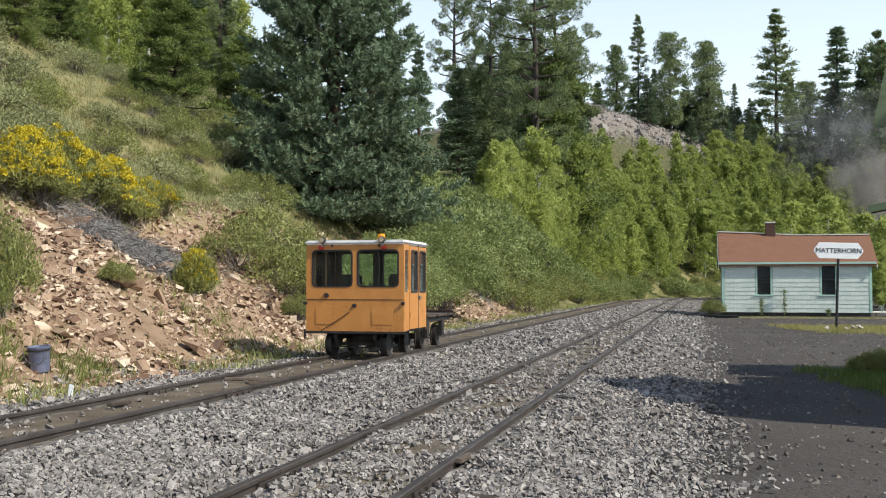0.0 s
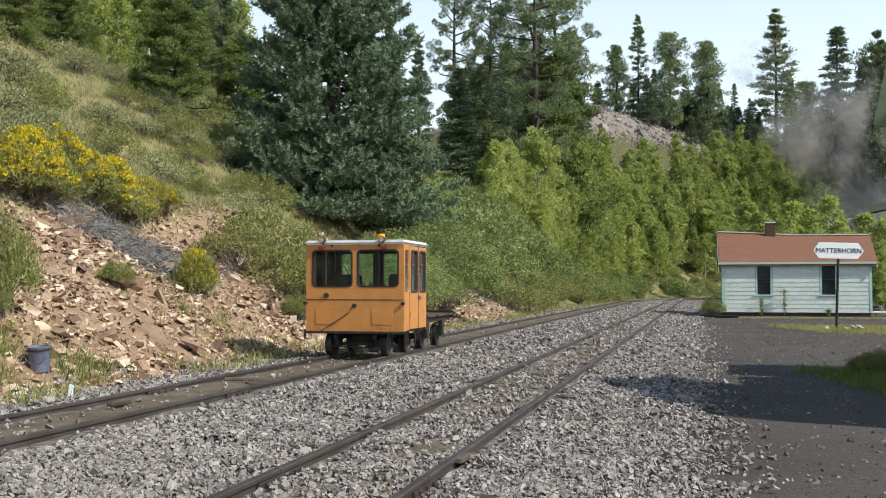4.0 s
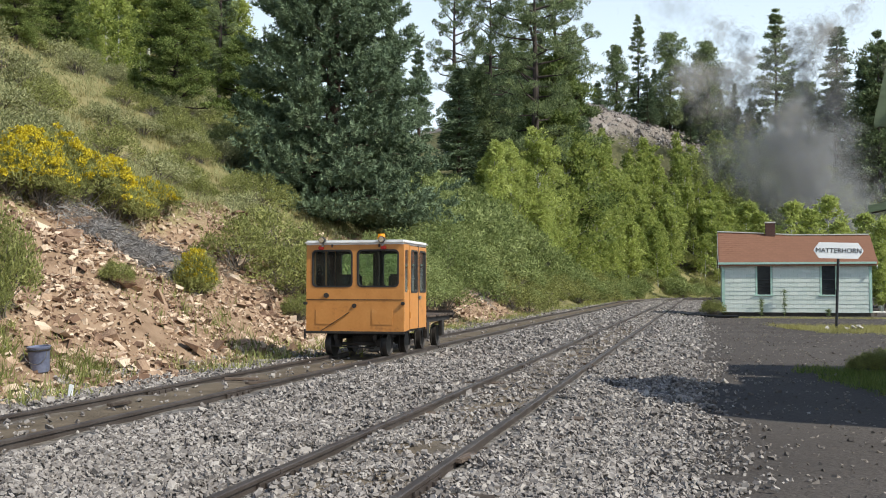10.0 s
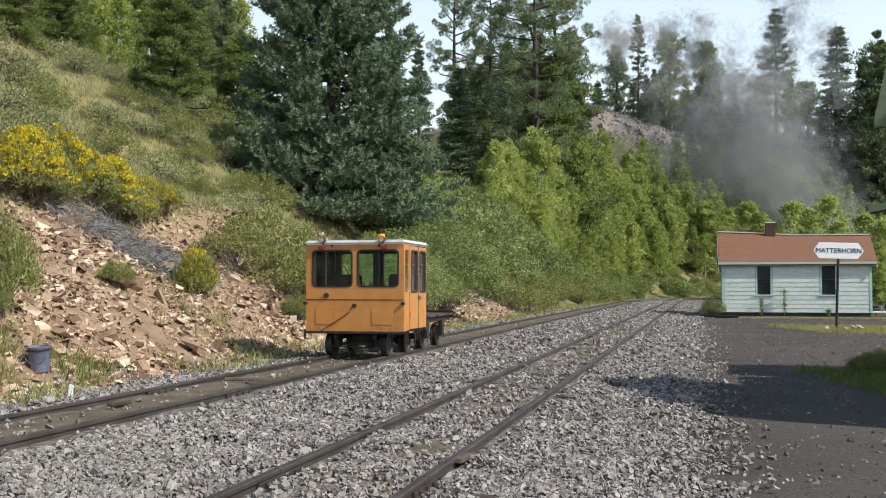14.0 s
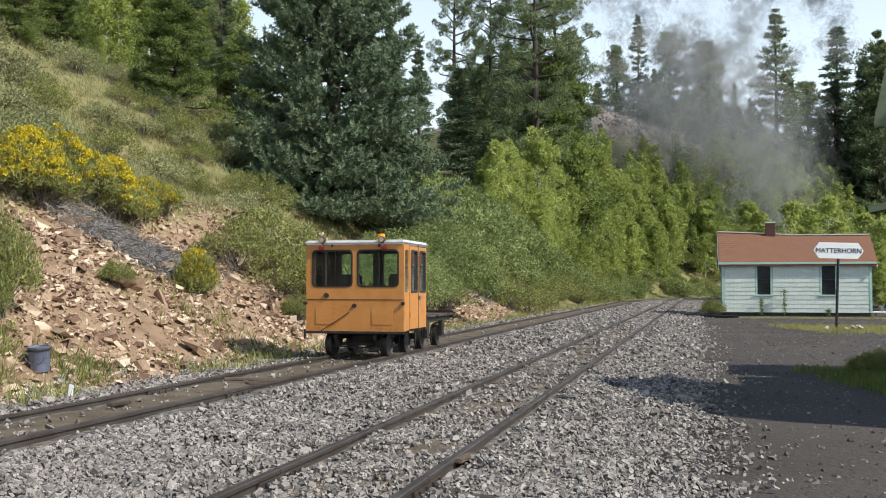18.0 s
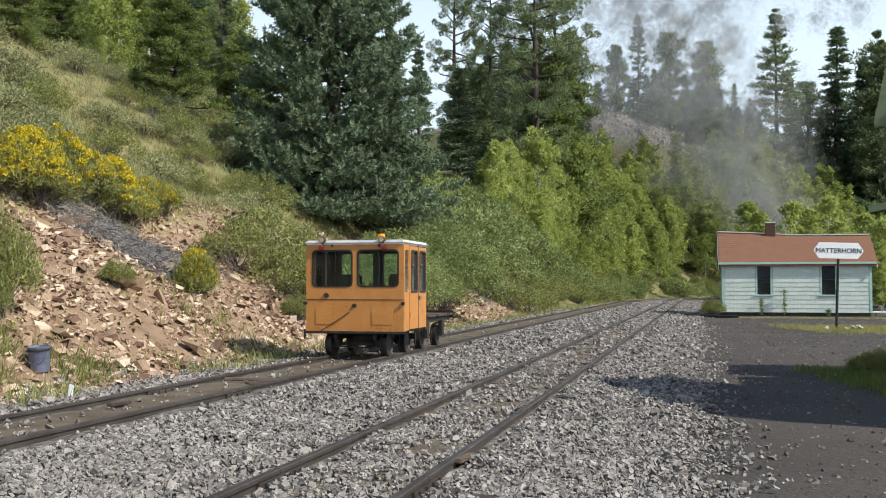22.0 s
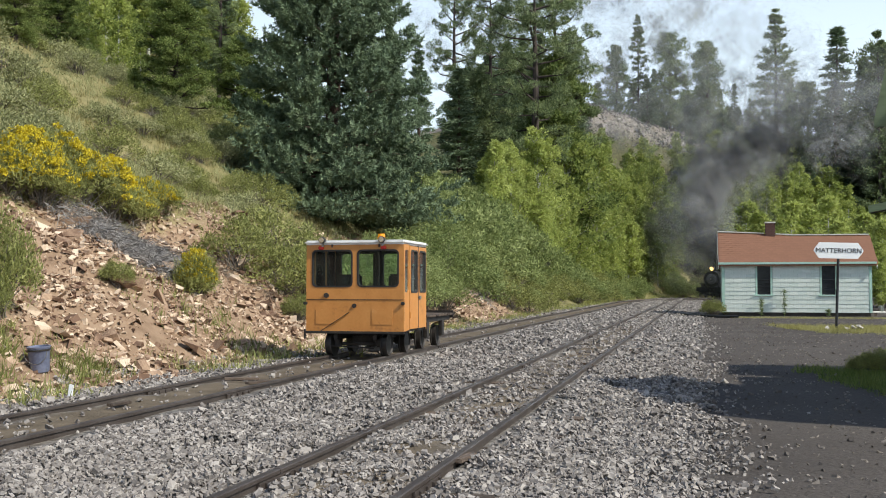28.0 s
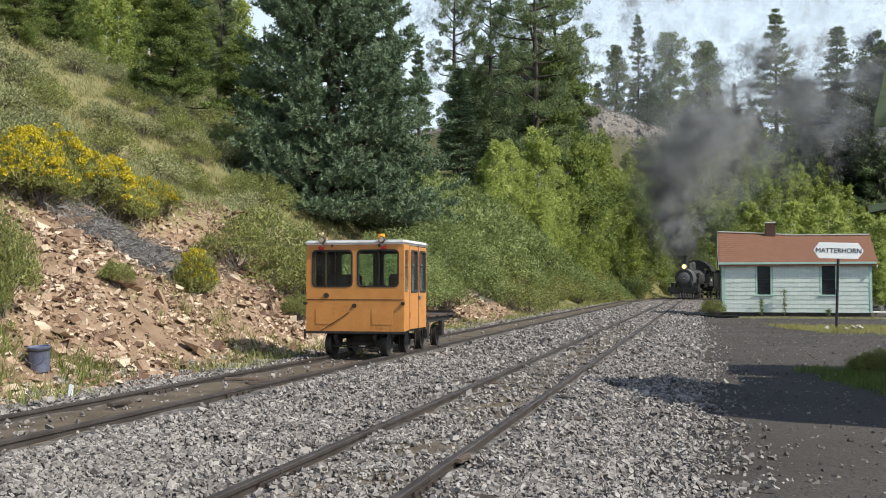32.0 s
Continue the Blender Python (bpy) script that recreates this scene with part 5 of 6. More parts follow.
    for x0, x1 in ((-0.16, 1.85), (2.36, W + 0.2)):
        bm = bmesh.new()
        for i in range(5):
            a, b = x0 + (x1 - x0) * i / 5, x0 + (x1 - x0) * (i + 1) / 5
            box(bm, ((a + b) / 2, D / 2, zr + 0.085 - (dip(a) + dip(b)) / 2), (b - a + 0.01, 0.2, 0.045), Matrix.Rotation(math.atan2(dip(b) - dip(a), b - a), 3, "Y"))
        part("ridge_board", bm, M["cream"], house, "weathered white ridge board")
    for s in (-1, 1):
        for x in (-0.16, W + 0.2):
            mid = Vector((x, D / 2 + s * (D / 4 + 0.1), zr - rise / 2 - dip(x) / 2 - 0.04))
            part("barge_board", boxed(mid, (0.03, (D / 2 + 0.2) / math.cos(pitch), 0.12), Matrix.Rotation(-s * math.atan2(rise - dip(x), D / 2 + 0.2), 3, "X")), M["cream"], house)
    ch = part("chimney", boxed((2.12, D / 2, zr - 0.02), (0.40, 0.40, 0.84)), M["chimney"], house, "dark brick chimney with a pale cap")
    part("chimney_cap", boxed((2.12, D / 2, zr + 0.43), (0.46, 0.46, 0.06), bevel=0.01), M["cream"], ch)
    brick = mesh("brick", CUBE * np.array([0.095, 0.012, 0.03]), CUBEF, M["chimney"])
    for r in range(8):
        for c in range(2):
            part("brick", brick, None, ch).location = (2.12 - 0.1 + 0.2 * c + (0.03 if r % 2 else -0.03), D / 2 - 0.205, zr - 0.14 + r * 0.075)
    # siding
    rng = random.Random(9)
    shake = mesh("shake", CUBE * np.array([0.171, 0.009, 0.105]), CUBEF, M["shingle"])
    rows = 11
    for r in range(rows):
        z = zs + 0.10 + r * (ze - zs - 0.1) / rows
        x = 0.12 + (0.0 if r % 2 else -0.17)
        while x < W - 0.08:
            cx = x + 0.175
            lo, hi = max(x, 0.1), min(x + 0.345, W - 0.1)
            for a, b, c, d in wins:
                if b - 0.1 < z < d + 0.1:
                    if lo < c + 0.1 and hi > a - 0.1:
                        if lo < a - 0.1:
                            hi = a - 0.1
                        elif hi > c + 0.1:
                            lo = c + 0.1
                        else:
                            lo = hi
            if hi - lo > 0.04:
                t = part("shingle", shake, None, wall)
                t.matrix_basis = Matrix.Translation(((lo + hi) / 2, -0.017 + rng.uniform(-0.003, 0.003), z + rng.uniform(-0.004, 0.004))) @ Matrix.Rotation(radians(-4.5), 4, "X") @ Matrix.Diagonal(((hi - lo) / 0.3445, 1, 1, 1))
            x += 0.35
    deck = thing("wooden_platform", house.matrix_world @ pose(W + 0.1, 0.6, 0.0), "low pale board platform beside the house", "platform")
    for i in range(4):
        part("board", boxed((0.9, 0.2 + i * 0.25, 0.17), (1.7, 0.23, 0.05), bevel=0.006), M["cream"], deck)
    for x in (0.15, 0.9, 1.6):
        part("post", boxed((x, 0.15, 0.05), (0.1, 0.1, 0.2)), M["tie"], deck)


build_house()


# ---- station sign ----
def build_sign():
    s = thing("station_sign", pose(11.55, 29.3, -0.13, 0, 0, -3), "white pointed station sign on a black steel post", "sign")
    part("post", rodded((0.0, 0, -0.2), (0.09, 0, 2.1), 0.04, seg=14), M["signink"], s, "black painted post", True)
    m = Matrix.Translation((0.08, -0.075, 2.33)) @ Matrix(((1, 0, 0, 0), (0, 0, 1, 0), (0, 1, 0, 0), (0, 0, 0, 1))) @ Matrix.Rotation(radians(-1.3), 4, "Z")
    out = [(-0.56, -0.235), (0.56, -0.235), (0.71, -0.03), (0.71, 0.03), (0.56, 0.235), (-0.56, 0.235), (-0.71, 0.03), (-0.71, -0.03)]
    board = part("board", plate(out, 0.03, m), M["signwhite"], s, "white six-cornered name board")
    c = bpy.data.curves.new("lettering", "FONT")
    c.body = "MATTERHORN"
    c.align_x, c.align_y = "CENTER", "CENTER"
    c.size, c.extrude, c.space_character = 0.2, 0.002, 1.0
    c.materials.append(M["signink"])
    t = new("lettering", c)
    t.parent = board
    t.matrix_basis = Matrix.Translation((0.08, -0.086, 2.325)) @ Matrix.Rotation(radians(90), 4, "X") @ Matrix.Rotation(radians(-1.3), 4, "Z")
    for x, y, z, r in ((11.95, 29.0, -0.05, 0.22), (11.75, 29.0, -0.08, 0.14), (11.15, 28.9, -0.09, 0.16), (12.05, 28.8, -0.02, 0.2)):
        v, f = stones(np.array([(x, y, z)]), [r * 1.0], RNG)
        tagged(new("stone", mesh("stone", v, f, M["whitestone"])), "pale rock at the foot of the sign post", "rock", "rocks by the sign")


build_sign()


# ---- station building beside the yard, its eave end board reaches into view ----
def build_station():
    b = thing("station_building", pose(0, 0, -0.13), "green-trimmed station building, its unseen canopy shaped to the shadow it casts", "building")
    # unseen canopy, its outline worked back from the shadow on the yard
    out = [(4.95, 11.15), (5.72, 8.05), (6.94, 7.15), (9.6, 6.6), (9.6, 12.4), (7.2, 12.2), (6.9, 11.0), (6.1, 12.1)]
    part("canopy", plate(out, 0.1, Matrix.Translation((0, 0, 3.13))), M["greentrim"], b)
    # wall and posts added out of view to carry the canopy
    part("wall", boxed((8.9, 8.9, 1.56), (0.9, 3.4, 3.12)), M["wallback"], b)
    for x, y in ((6.9, 7.6), (7.2, 10.5)):
        part("post", boxed((x, y, 1.56), (0.14, 0.14, 3.12), bevel=0.01), M["greentrim"], b)
    m = pose(4.845, 11.12, 3.09, 0, 0, -23.5) @ Matrix(((1, 0, 0, 0), (0, 0, 1, 0), (0, 1, 0, 0), (0, 0, 0, 1)))
    part("end_board", plate([(0.0, -0.02), (0.0, 0.06), (0.13, 0.66), (0.5, 0.66), (0.5, -0.02)], 0.05, m), M["greentrim"], b, "green painted eave end board")
    # block added out of view, only to cast the stepped edge of the shadow
    a = thing("annex_building", pose(8.0, 12.0, -0.13, 0, 0, -14.58), "unseen flat-roofed block added to cast the stepped yard shadow", "building")
    part("wall", boxed((2.7, 1.0, 2.0), (4.6, 1.6, 4.0)), M["wallback"], a)
    part("roof", boxed((2.5, 1.0, 4.06), (5.0, 2.0, 0.12)), M["roof"], a)


def build_shed():
    s = thing("green_barn", pose(24.85, 58.0, -0.13, 0, 0, -25), "barn with a pale green overhanging roof edge", "building")
    tilt = Matrix.Rotation(radians(-10), 3, "Y")
    part("wall", boxed((4.0, 3.0, 2.6), (6.4, 5.0, 5.2)), M["found"], s)
    part("roof", boxed((3.1, 2.9, 6.5), (6.3, 5.8, 0.1), tilt), M["found"], s)
    part("roof_edge", boxed((3.1, -0.05, 6.33), (6.3, 0.08, 0.42), tilt), M["greentrim"], s, "pale green fascia board")


build_station()
build_shed()


# ---- small things on the ground ----
def build_bucket():
    b = thing("metal_bucket", pose(-5.06, 12.55, gz(-5.06, 12.55) - 0.01, 4, -3, 0), "old blue-grey metal bucket at the foot of the bank", "bucket")
    prof = [(0.105, 0.0), (0.112, 0.02), (0.135, 0.30), (0.143, 0.31), (0.143, 0.325), (0.132, 0.325), (0.127, 0.30), (0.10, 0.03)]
    part("body", lathe(prof, Matrix(), 28), M["bucket"], b, "", True)
    part("rim_band", lathe([(0.138, 0.265), (0.146, 0.27), (0.146, 0.285), (0.139, 0.29)], Matrix(), 28), M["dirtblack"], b)
    bail = bmesh.new()
    pts = [Vector((0.145 * math.cos(a), 0.03, 0.27 - 0.16 * math.sin(a))) for a in [math.pi * i / 12 for i in range(13)]]
    for p, q in zip(pts[:-1], pts[1:]):
        rod(bail, p + Vector((0, -0.15, 0)), q + Vector((0, -0.15, 0)), 0.004, seg=6)
    part("handle", bail, M["steel"], b)


def build_bits():
    pts = ((11.1, 50.2), (10.6, 46.5), (10.3, 43.0), (10.7, 41.2), (11.9, 40.2))
    hose = bpy.data.curves.new("hose", "CURVE")
    hose.dimensions, hose.bevel_depth, hose.bevel_resolution, hose.resolution_u = "3D", 0.055, 2, 8
    line = hose.splines.new("NURBS")
    line.points.add(len(pts) - 1)
    line.use_endpoint_u = True
    for p, (x, y) in zip(line.points, pts):
        p.co = (x, y, -0.08, 1)
    hose.materials.append(M["black"])
    tagged(new("hose", hose), "black hose lying across the gravel to the house", "hose")
    stake = new("stake", bpy.data.meshes.new("stake"))
    bm = boxed((0, 0, 0.07), (0.05, 0.03, 0.2), Matrix.Rotation(0.12, 3, "Y"), 0.006)
    bm.to_mesh(stake.data)
    stake.data.materials.append(M["signwhite"])
    stake.location = (-4.25, 11.4, -0.14)
    tagged(stake, "short white marker stake beside the siding", "stake")
    for x, y, r, m, label in ((-0.52, 6.62, 0.065, "whitestone", "white stone between the rails"), (-0.97, 6.6, 0.07, "dirtblack", "dark lump of coal beside the rail"), (-5.27, 12.85, 0.1, "whitestone", "pale angular rock behind the bucket"), (-4.55, 11.6, 0.11, "whitestone", "pale rock at the foot of the bank"), (-4.75, 11.2, 0.09, "whitestone", "pale rock at the foot of the bank"), (-4.25, 11.9, 0.1, "stone", "grey rock at the foot of the bank"), (-7.2, 18.2, 0.2, "scree", "large pale slab on the bank"), (-7.7, 17.6, 0.2, "scree", "large pale slab on the bank"), (-3.2, 17.4, 0.2, "scree", "broken slab beside the siding"), (-2.9, 17.9, 0.18, "scree", "broken slab beside the siding")):
        v, f = stones(np.array([(0, 0, 0)]), [r * 0.85], np.random.default_rng(int(abs(x * 100))), 0.8)
        o = tagged(new("rock", mesh("rock", v, f, M[m])), label, "rock", "single rocks")
        o.location = (x, y, gz(x, y) + r * 0.2)
    for i, (x, y, ln, tn) in enumerate(((-2.2, 12.4, 0.7, 60), (-2.6, 12.9, 0.45, 20), (0.15, 6.9, 0.35, 70), (-3.3, 10.2, 0.4, 80), (2.6, 13.6, 0.5, 70), (2.2, 15.2, 0.4, 95))):
        w = new("wood_scrap", bpy.data.meshes.new("wood_scrap"))
        bm = boxed((0, 0, 0), (ln, 0.07, 0.03), bevel=0.006)
        bm.to_mesh(w.data)
        w.data.materials.append(M["tie"])
        w.matrix_world = pose(x, y, gz(x, y) + 0.045, 3, 2, tn)
        tagged(w, "splintered scrap of old tie wood", "wood scrap", "wood scraps")


build_bucket()
build_bits()
for x, y, top in [(11.7, 43.2, 0.6), (6.3, 14.6, 0.2), (6.5, 14.4, 0.3), (6.2, 14.8, 0.0)]:
    plant("greenbrush", x, y, max(0.3, top - gz(x, y)), 1.1)


def weed(x, y, h):
    w = thing("weed_stalk", pose(x, y, gz(x, y)), "tall dark dried weed beside the house wall", "weed", "weeds by the house")
    g = np.random.default_rng(int(x * 100))
    part("stem", mesh("stem", *tube_arrays((0, 0, -0.05), (0.03, 0, h), 0.012, 0.006, 5), M["greengrass"]), None, w)
    c = np.stack([g.normal(0, 0.03, 200), g.normal(0, 0.03, 200), h * g.uniform(0.1, 1, 200)], 1)
    part("leaf_spray", mesh("leaf_spray", *leaves(c, g.normal(0, 1, (200, 3)) * np.array([1, 1, 0.3]), 0.12, 0.03, g), M["pine"]), None, w)


weed(13.6, 42.55, 0.75)
weed(14.5, 42.3, 1.15)
weed(16.2, 41.9, 0.3)


# ---- single stones nearest the camera ----
def build_stones():
    rng = random.Random(23)
    g = np.random.default_rng(24)
    for name, material, count, size in (("ballast_stone", M["stone"], 290, 0.034), ("bank_rock", M["scree"], 240, 0.07)):
        kinds = []
        for i in range(7):
            v, f = stones(np.zeros((1, 3)), [size * (0.8 + 0.12 * i)], g, 0.75)
            kinds.append(mesh(name, v, f, material))
        made = 0
        while made < count:
            if name == "ballast_stone":
                y = rng.uniform(5.7, 7.4)
                x = rng.uniform(-0.45, 0.45) * y
                v = float(lateral(x, y))
                if v < -4.7 or min(abs(v + 2.954), abs(v + 3.926)) < 0.09:
                    continue
                z = gz(x, y) + 0.03
            else:
                p = SIDING + ALONG * rng.uniform(2.5, 20) + LEFT * (2.3 + rng.uniform(0, 4.2))
                x, y = p.x, p.y
                z = gz(x, y) + 0.02
            ob = part(name, kinds[rng.randrange(7)], None, GROUND)
            ob.matrix_basis = pose(x, y, z, rng.uniform(-25, 25), rng.uniform(-25, 25), rng.uniform(0, 360))
            made += 1


build_stones()


# ---- locomotive ----
def front_at(t):
    """Metres past the start of the curve at which the engine's front stands at t seconds."""
    return 7.3 + 3.0 * (32 - t) if t >= 20 else 43.3 + 1.7 * (20 - t)


def on_line(a, b):
    """Pose of a vehicle whose wheels bear at a and b metres along the line, its origin at a."""
    p, q = loco_path(a)[0], loco_path(b)[0]
    return Matrix.Translation(p) @ Matrix.Rotation(-math.atan2(q.x - p.x, q.y - p.y), 4, "Z")


def engine_pose(t):
    a = front_at(t)
    return on_line(a + 1.0, a + 8.0) @ Matrix.Translation((0, -1.0, 0))


def build_engine():
    e = thing("steam_locomotive", engine_pose(0), "black narrow gauge steam locomotive with a lit headlight", "locomotive")
    ax = lambda y, z: Matrix.Translation((0, y, z)) @ Matrix.Rotation(radians(-90), 4, "X")
    part("boiler", lathe([(0.80, 0), (0.80, 2.4), (0.84, 2.45), (0.86, 4.5)], ax(2.9, 1.88), 28), M["iron"], e, "", True)
    smokebox = part("smokebox", lathe([(0.80, 0), (0.84, 0.03), (0.84, 1.5)], ax(1.45, 1.88), 28), M["graphite"], e, "grey graphite smokebox", True)
    part("smokebox_door", lathe([(0.05, -0.12), (0.28, -0.10), (0.52, -0.05), (0.60, 0.0), (0.60, 0.02)], ax(1.44, 1.88), 26), M["graphite"], smokebox, "", True)
    part("door_ring", lathe([(0.69, -0.035), (0.80, -0.03), (0.80, 0.01), (0.69, 0.01)], ax(1.44, 1.88), 26), M["iron"], smokebox)
    plate_ = part("number_plate", lathe([(0.0001, -0.03), (0.16, -0.03), (0.17, 0.0)], ax(1.32, 1.88), 20), M["iron"], smokebox, "small round front plate")
    part("plate_bar", boxed((0, 1.285, 1.88), (0.2, 0.01, 0.06)), M["cream"], plate_)
    for i in range(12):
        a = 6.2832 * i / 12
        part("dog", boxed((0.65 * math.cos(a), 1.4, 1.88 + 0.65 * math.sin(a)), (0.05, 0.06, 0.05)), M["iron"], smokebox)
    lamp = part("headlight", lathe([(0.2, 0.0), (0.235, 0.02), (0.235, 0.4), (0.12, 0.46)], ax(1.5, 2.93), 20), M["iron"], e, "", True)
    part("lens", lathe([(0.0001, 0.0), (0.16, 0.0), (0.19, 0.012)], ax(1.485, 2.93), 20), M["lamp"], lamp, "glowing yellow headlight lens")
    part("bracket", boxed((0, 1.75, 2.63), (0.3, 0.4, 0.22)), M["iron"], lamp)
    stack = part("smokestack", lathe([(0.34, 0), (0.24, 0.14), (0.21, 0.4), (0.23, 1.38), (0.27, 1.40), (0.27, 1.50), (0.20, 1.52)], Matrix.Translation((0, 2.35, 2.48)), 20), M["iron"], e, "", True)
    part("cap_ring", lathe([(0.27, 0), (0.29, 0.02), (0.29, 0.06), (0.27, 0.08)], Matrix.Translation((0, 2.35, 3.86)), 20), M["iron"], stack)
    part("sand_dome", lathe([(0.42, 0), (0.34, 0.1), (0.34, 0.62), (0.28, 0.76), (0.06, 0.84)], Matrix.Translation((0, 3.9, 2.5)), 20), M["iron"], e, "", True)
    part("steam_dome", lathe([(0.46, 0), (0.37, 0.1), (0.37, 0.7), (0.30, 0.86), (0.06, 0.94)], Matrix.Translation((0, 5.4, 2.53)), 20), M["iron"], e, "", True)
    bell = part("bell", lathe([(0.19, 0), (0.15, 0.06), (0.11, 0.24), (0.03, 0.3)], Matrix.Translation((0, 4.65, 2.72)), 16), M["steel"], e, "", True)
    part("bell_yoke", boxed((0, 4.65, 2.86), (0.5, 0.06, 0.5)), M["iron"], bell)
    part("whistle", rodded((0.12, 6.2, 2.6), (0.12, 6.2, 3.15), 0.05), M["steel"], e)
    for y in (3.3, 4.5, 5.9, 6.9):
        part("boiler_band", lathe([(0.865, 0), (0.875, 0.01), (0.875, 0.06), (0.865, 0.07)], ax(y, 1.88), 28), M["graphite"], e)
    # front beam and pilot
    beam = part("pilot_beam", boxed((0, 0.95, 0.86), (2.75, 0.28, 0.4), bevel=0.02), M["iron"], e)
    part("coupler", boxed((0, 0.72, 0.72), (0.22, 0.4, 0.24), bevel=0.03), M["dirtblack"], beam)
    part("deck", boxed((0, 1.35, 1.02), (2.3, 0.8, 0.05)), M["iron"], beam)
    pilot = part("pilot", boxed((0, 0.75, 0.62), (2.1, 0.3, 0.1)), M["iron"], e)
    for i in range(15):
        x = -0.98 + i * 0.14
        part("pilot_bar", rodded((x, 0.78, 0.64), (x * 0.95, 0.02 + abs(x) * 0.5, 0.10), 0.035, seg=6), M["iron"], pilot)
    for s in (-1, 1):
        part("handrail", rodded((s * 0.84, 1.6, 2.28), (s * 0.9, 7.3, 2.3), 0.022, seg=8), M["steel"], e)
        part("running_board", boxed((s * 1.08, 4.6, 1.42), (0.55, 5.6, 0.05)), M["iron"], e)
        part("cylinder", lathe([(0.30, 0), (0.36, 0.03), (0.36, 0.95), (0.30, 0.98)], ax(1.6, 0.78) @ Matrix.Translation((s * 1.0, 0, 0)), 20), M["iron"], e, "", True)
        part("steam_chest", boxed((s * 1.0, 2.1, 1.24), (0.44, 0.8, 0.34), bevel=0.04), M["iron"], e)
        part("brace", rodded((s * 0.55, 1.5, 2.1), (s * 0.85, 0.98, 1.05), 0.03, seg=8), M["iron"], e)
        part("frame_plate", boxed((s * 0.40, 5.0, 0.72), (0.08, 7.4, 0.4)), M["dirtblack"], e)
        part("air_tank", rodded((s * 1.02, 5.0, 1.2), (s * 1.02, 6.8, 1.2), 0.19, seg=16), M["iron"], e, "", True)
    part("air_pump", lathe([(0.16, 0), (0.16, 0.35), (0.1, 0.4), (0.1, 0.5), (0.18, 0.55), (0.18, 0.9)], Matrix.Translation((0.95, 3.4, 1.45)), 16), M["iron"], e, "", True)
    # cab
    cab = part("cab", boxed((0, 8.35, 1.62), (2.6, 1.9, 0.9), bevel=0.02), M["iron"], e)
    for s in (-1, 1):
        for y in (7.45, 8.35, 9.25):
            part("cab_post", boxed((s * 1.26, y, 2.55), (0.07, 0.12, 1.0)), M["iron"], cab)
        part("number_panel", boxed((s * 1.305, 8.35, 1.75), (0.01, 0.6, 0.22)), M["cream"], cab, "pale panel below the cab window")
    arch = [(1.5 * math.sin(radians(b)), 2.1 + 1.5 * math.cos(radians(b))) for b in range(56, -57, -8)]
    upright = Matrix(((1, 0, 0, 0), (0, 0, 1, 0), (0, 1, 0, 0), (0, 0, 0, 1)))
    ports = [rounded(s * 0.98 - 0.17, 2.35, s * 0.98 + 0.17, 2.85, 0.04) for s in (-1, 1)]
    part("front_wall", plate([(-1.27, 1.15), (1.27, 1.15)] + arch, 0.05, Matrix.Translation((0, 7.36, 0)) @ upright, ports), M["iron"], cab, "arched black cab front")
    roof = bmesh.new()
    for i in range(9):
        a = radians(-64 + 16 * i)
        box(roof, (1.55 * math.sin(a), 8.35, 2.1 + 1.55 * math.cos(a)), (0.47, 2.3, 0.06), Matrix.Rotation(a, 3, "Y"))
    part("cab_roof", roof, M["iron"], cab, "", True)
    # wheels
    for y, r in ((1.15, 0.33), (3.25, 0.5), (4.35, 0.5), (5.45, 0.5), (6.55, 0.5), (8.2, 0.36)):
        w = lathe([(r * 0.3, -0.52), (r, -0.52), (r, -0.44), (r + 0.03, -0.43), (r + 0.03, -0.41), (r * 0.85, -0.40), (0.08, -0.40), (0.08, 0.40), (r * 0.85, 0.40), (r + 0.03, 0.41), (r + 0.03, 0.43), (r, 0.44), (r, 0.52), (r * 0.3, 0.52)], Matrix.Rotation(radians(90), 4, "Y"), 24)
        for s in (-1, 1):
            box(w, (s * 0.53, 0, -r * 0.62), (0.03, r * 1.1, r * 0.45))
            rod(w, (s * 0.5, 0, 0.28 * r / 0.5), (s * 0.62, 0, 0.28 * r / 0.5), 0.06, seg=10)
        o = part("wheelset", w, M["dirtblack"], e, "", True)
        o.location = (0, y, r)
        WHEELS.append((o, y, r))
    for s in (-1, 1):
        o = part("side_rod", boxed((s * 0.62, 0, 0), (0.06, 3.5, 0.1), bevel=0.015), M["steel"], e, "steel side rod")
        RODS.append(o)
        part("main_rod", boxed((s * 0.72, 3.6, 0.72), (0.05, 2.2, 0.09), Matrix.Rotation(radians(2), 3, "X")), M["steel"], e)
    return e


def build_tender():
    t = thing("tender", engine_pose(0), "black locomotive tender loaded with coal", "tender")
    part("tank", boxed((0, 2.9, 1.7), (2.5, 5.4, 1.5), bevel=0.05), M["iron"], t)
    part("frame", boxed((0, 2.9, 0.82), (2.3, 5.7, 0.24)), M["dirtblack"], t)
    g = np.random.default_rng(2)
    c = np.stack([g.uniform(-0.9, 0.9, 260), g.uniform(0.6, 4.2, 260), 2.42 + g.uniform(0, 0.3, 260)], 1)
    part("coal", mesh("coal", *stones(c, [0.22] * 260, g), M["iron"]), None, t, "heap of black coal")
    for y in (0.8, 1.9, 4.0, 5.1):
        part("wheelset", lathe([(0.1, -0.52), (0.36, -0.52), (0.36, -0.44), (0.39, -0.42), (0.1, -0.40), (0.1, 0.40), (0.39, 0.42), (0.36, 0.44), (0.36, 0.52), (0.1, 0.52)], Matrix.Translation((0, y, 0.36)) @ Matrix.Rotation(radians(90), 4, "Y"), 20), M["dirtblack"], t, "", True)
    return t


WHEELS, RODS = [], []
ENGINE = build_engine()
TENDER = build_tender()


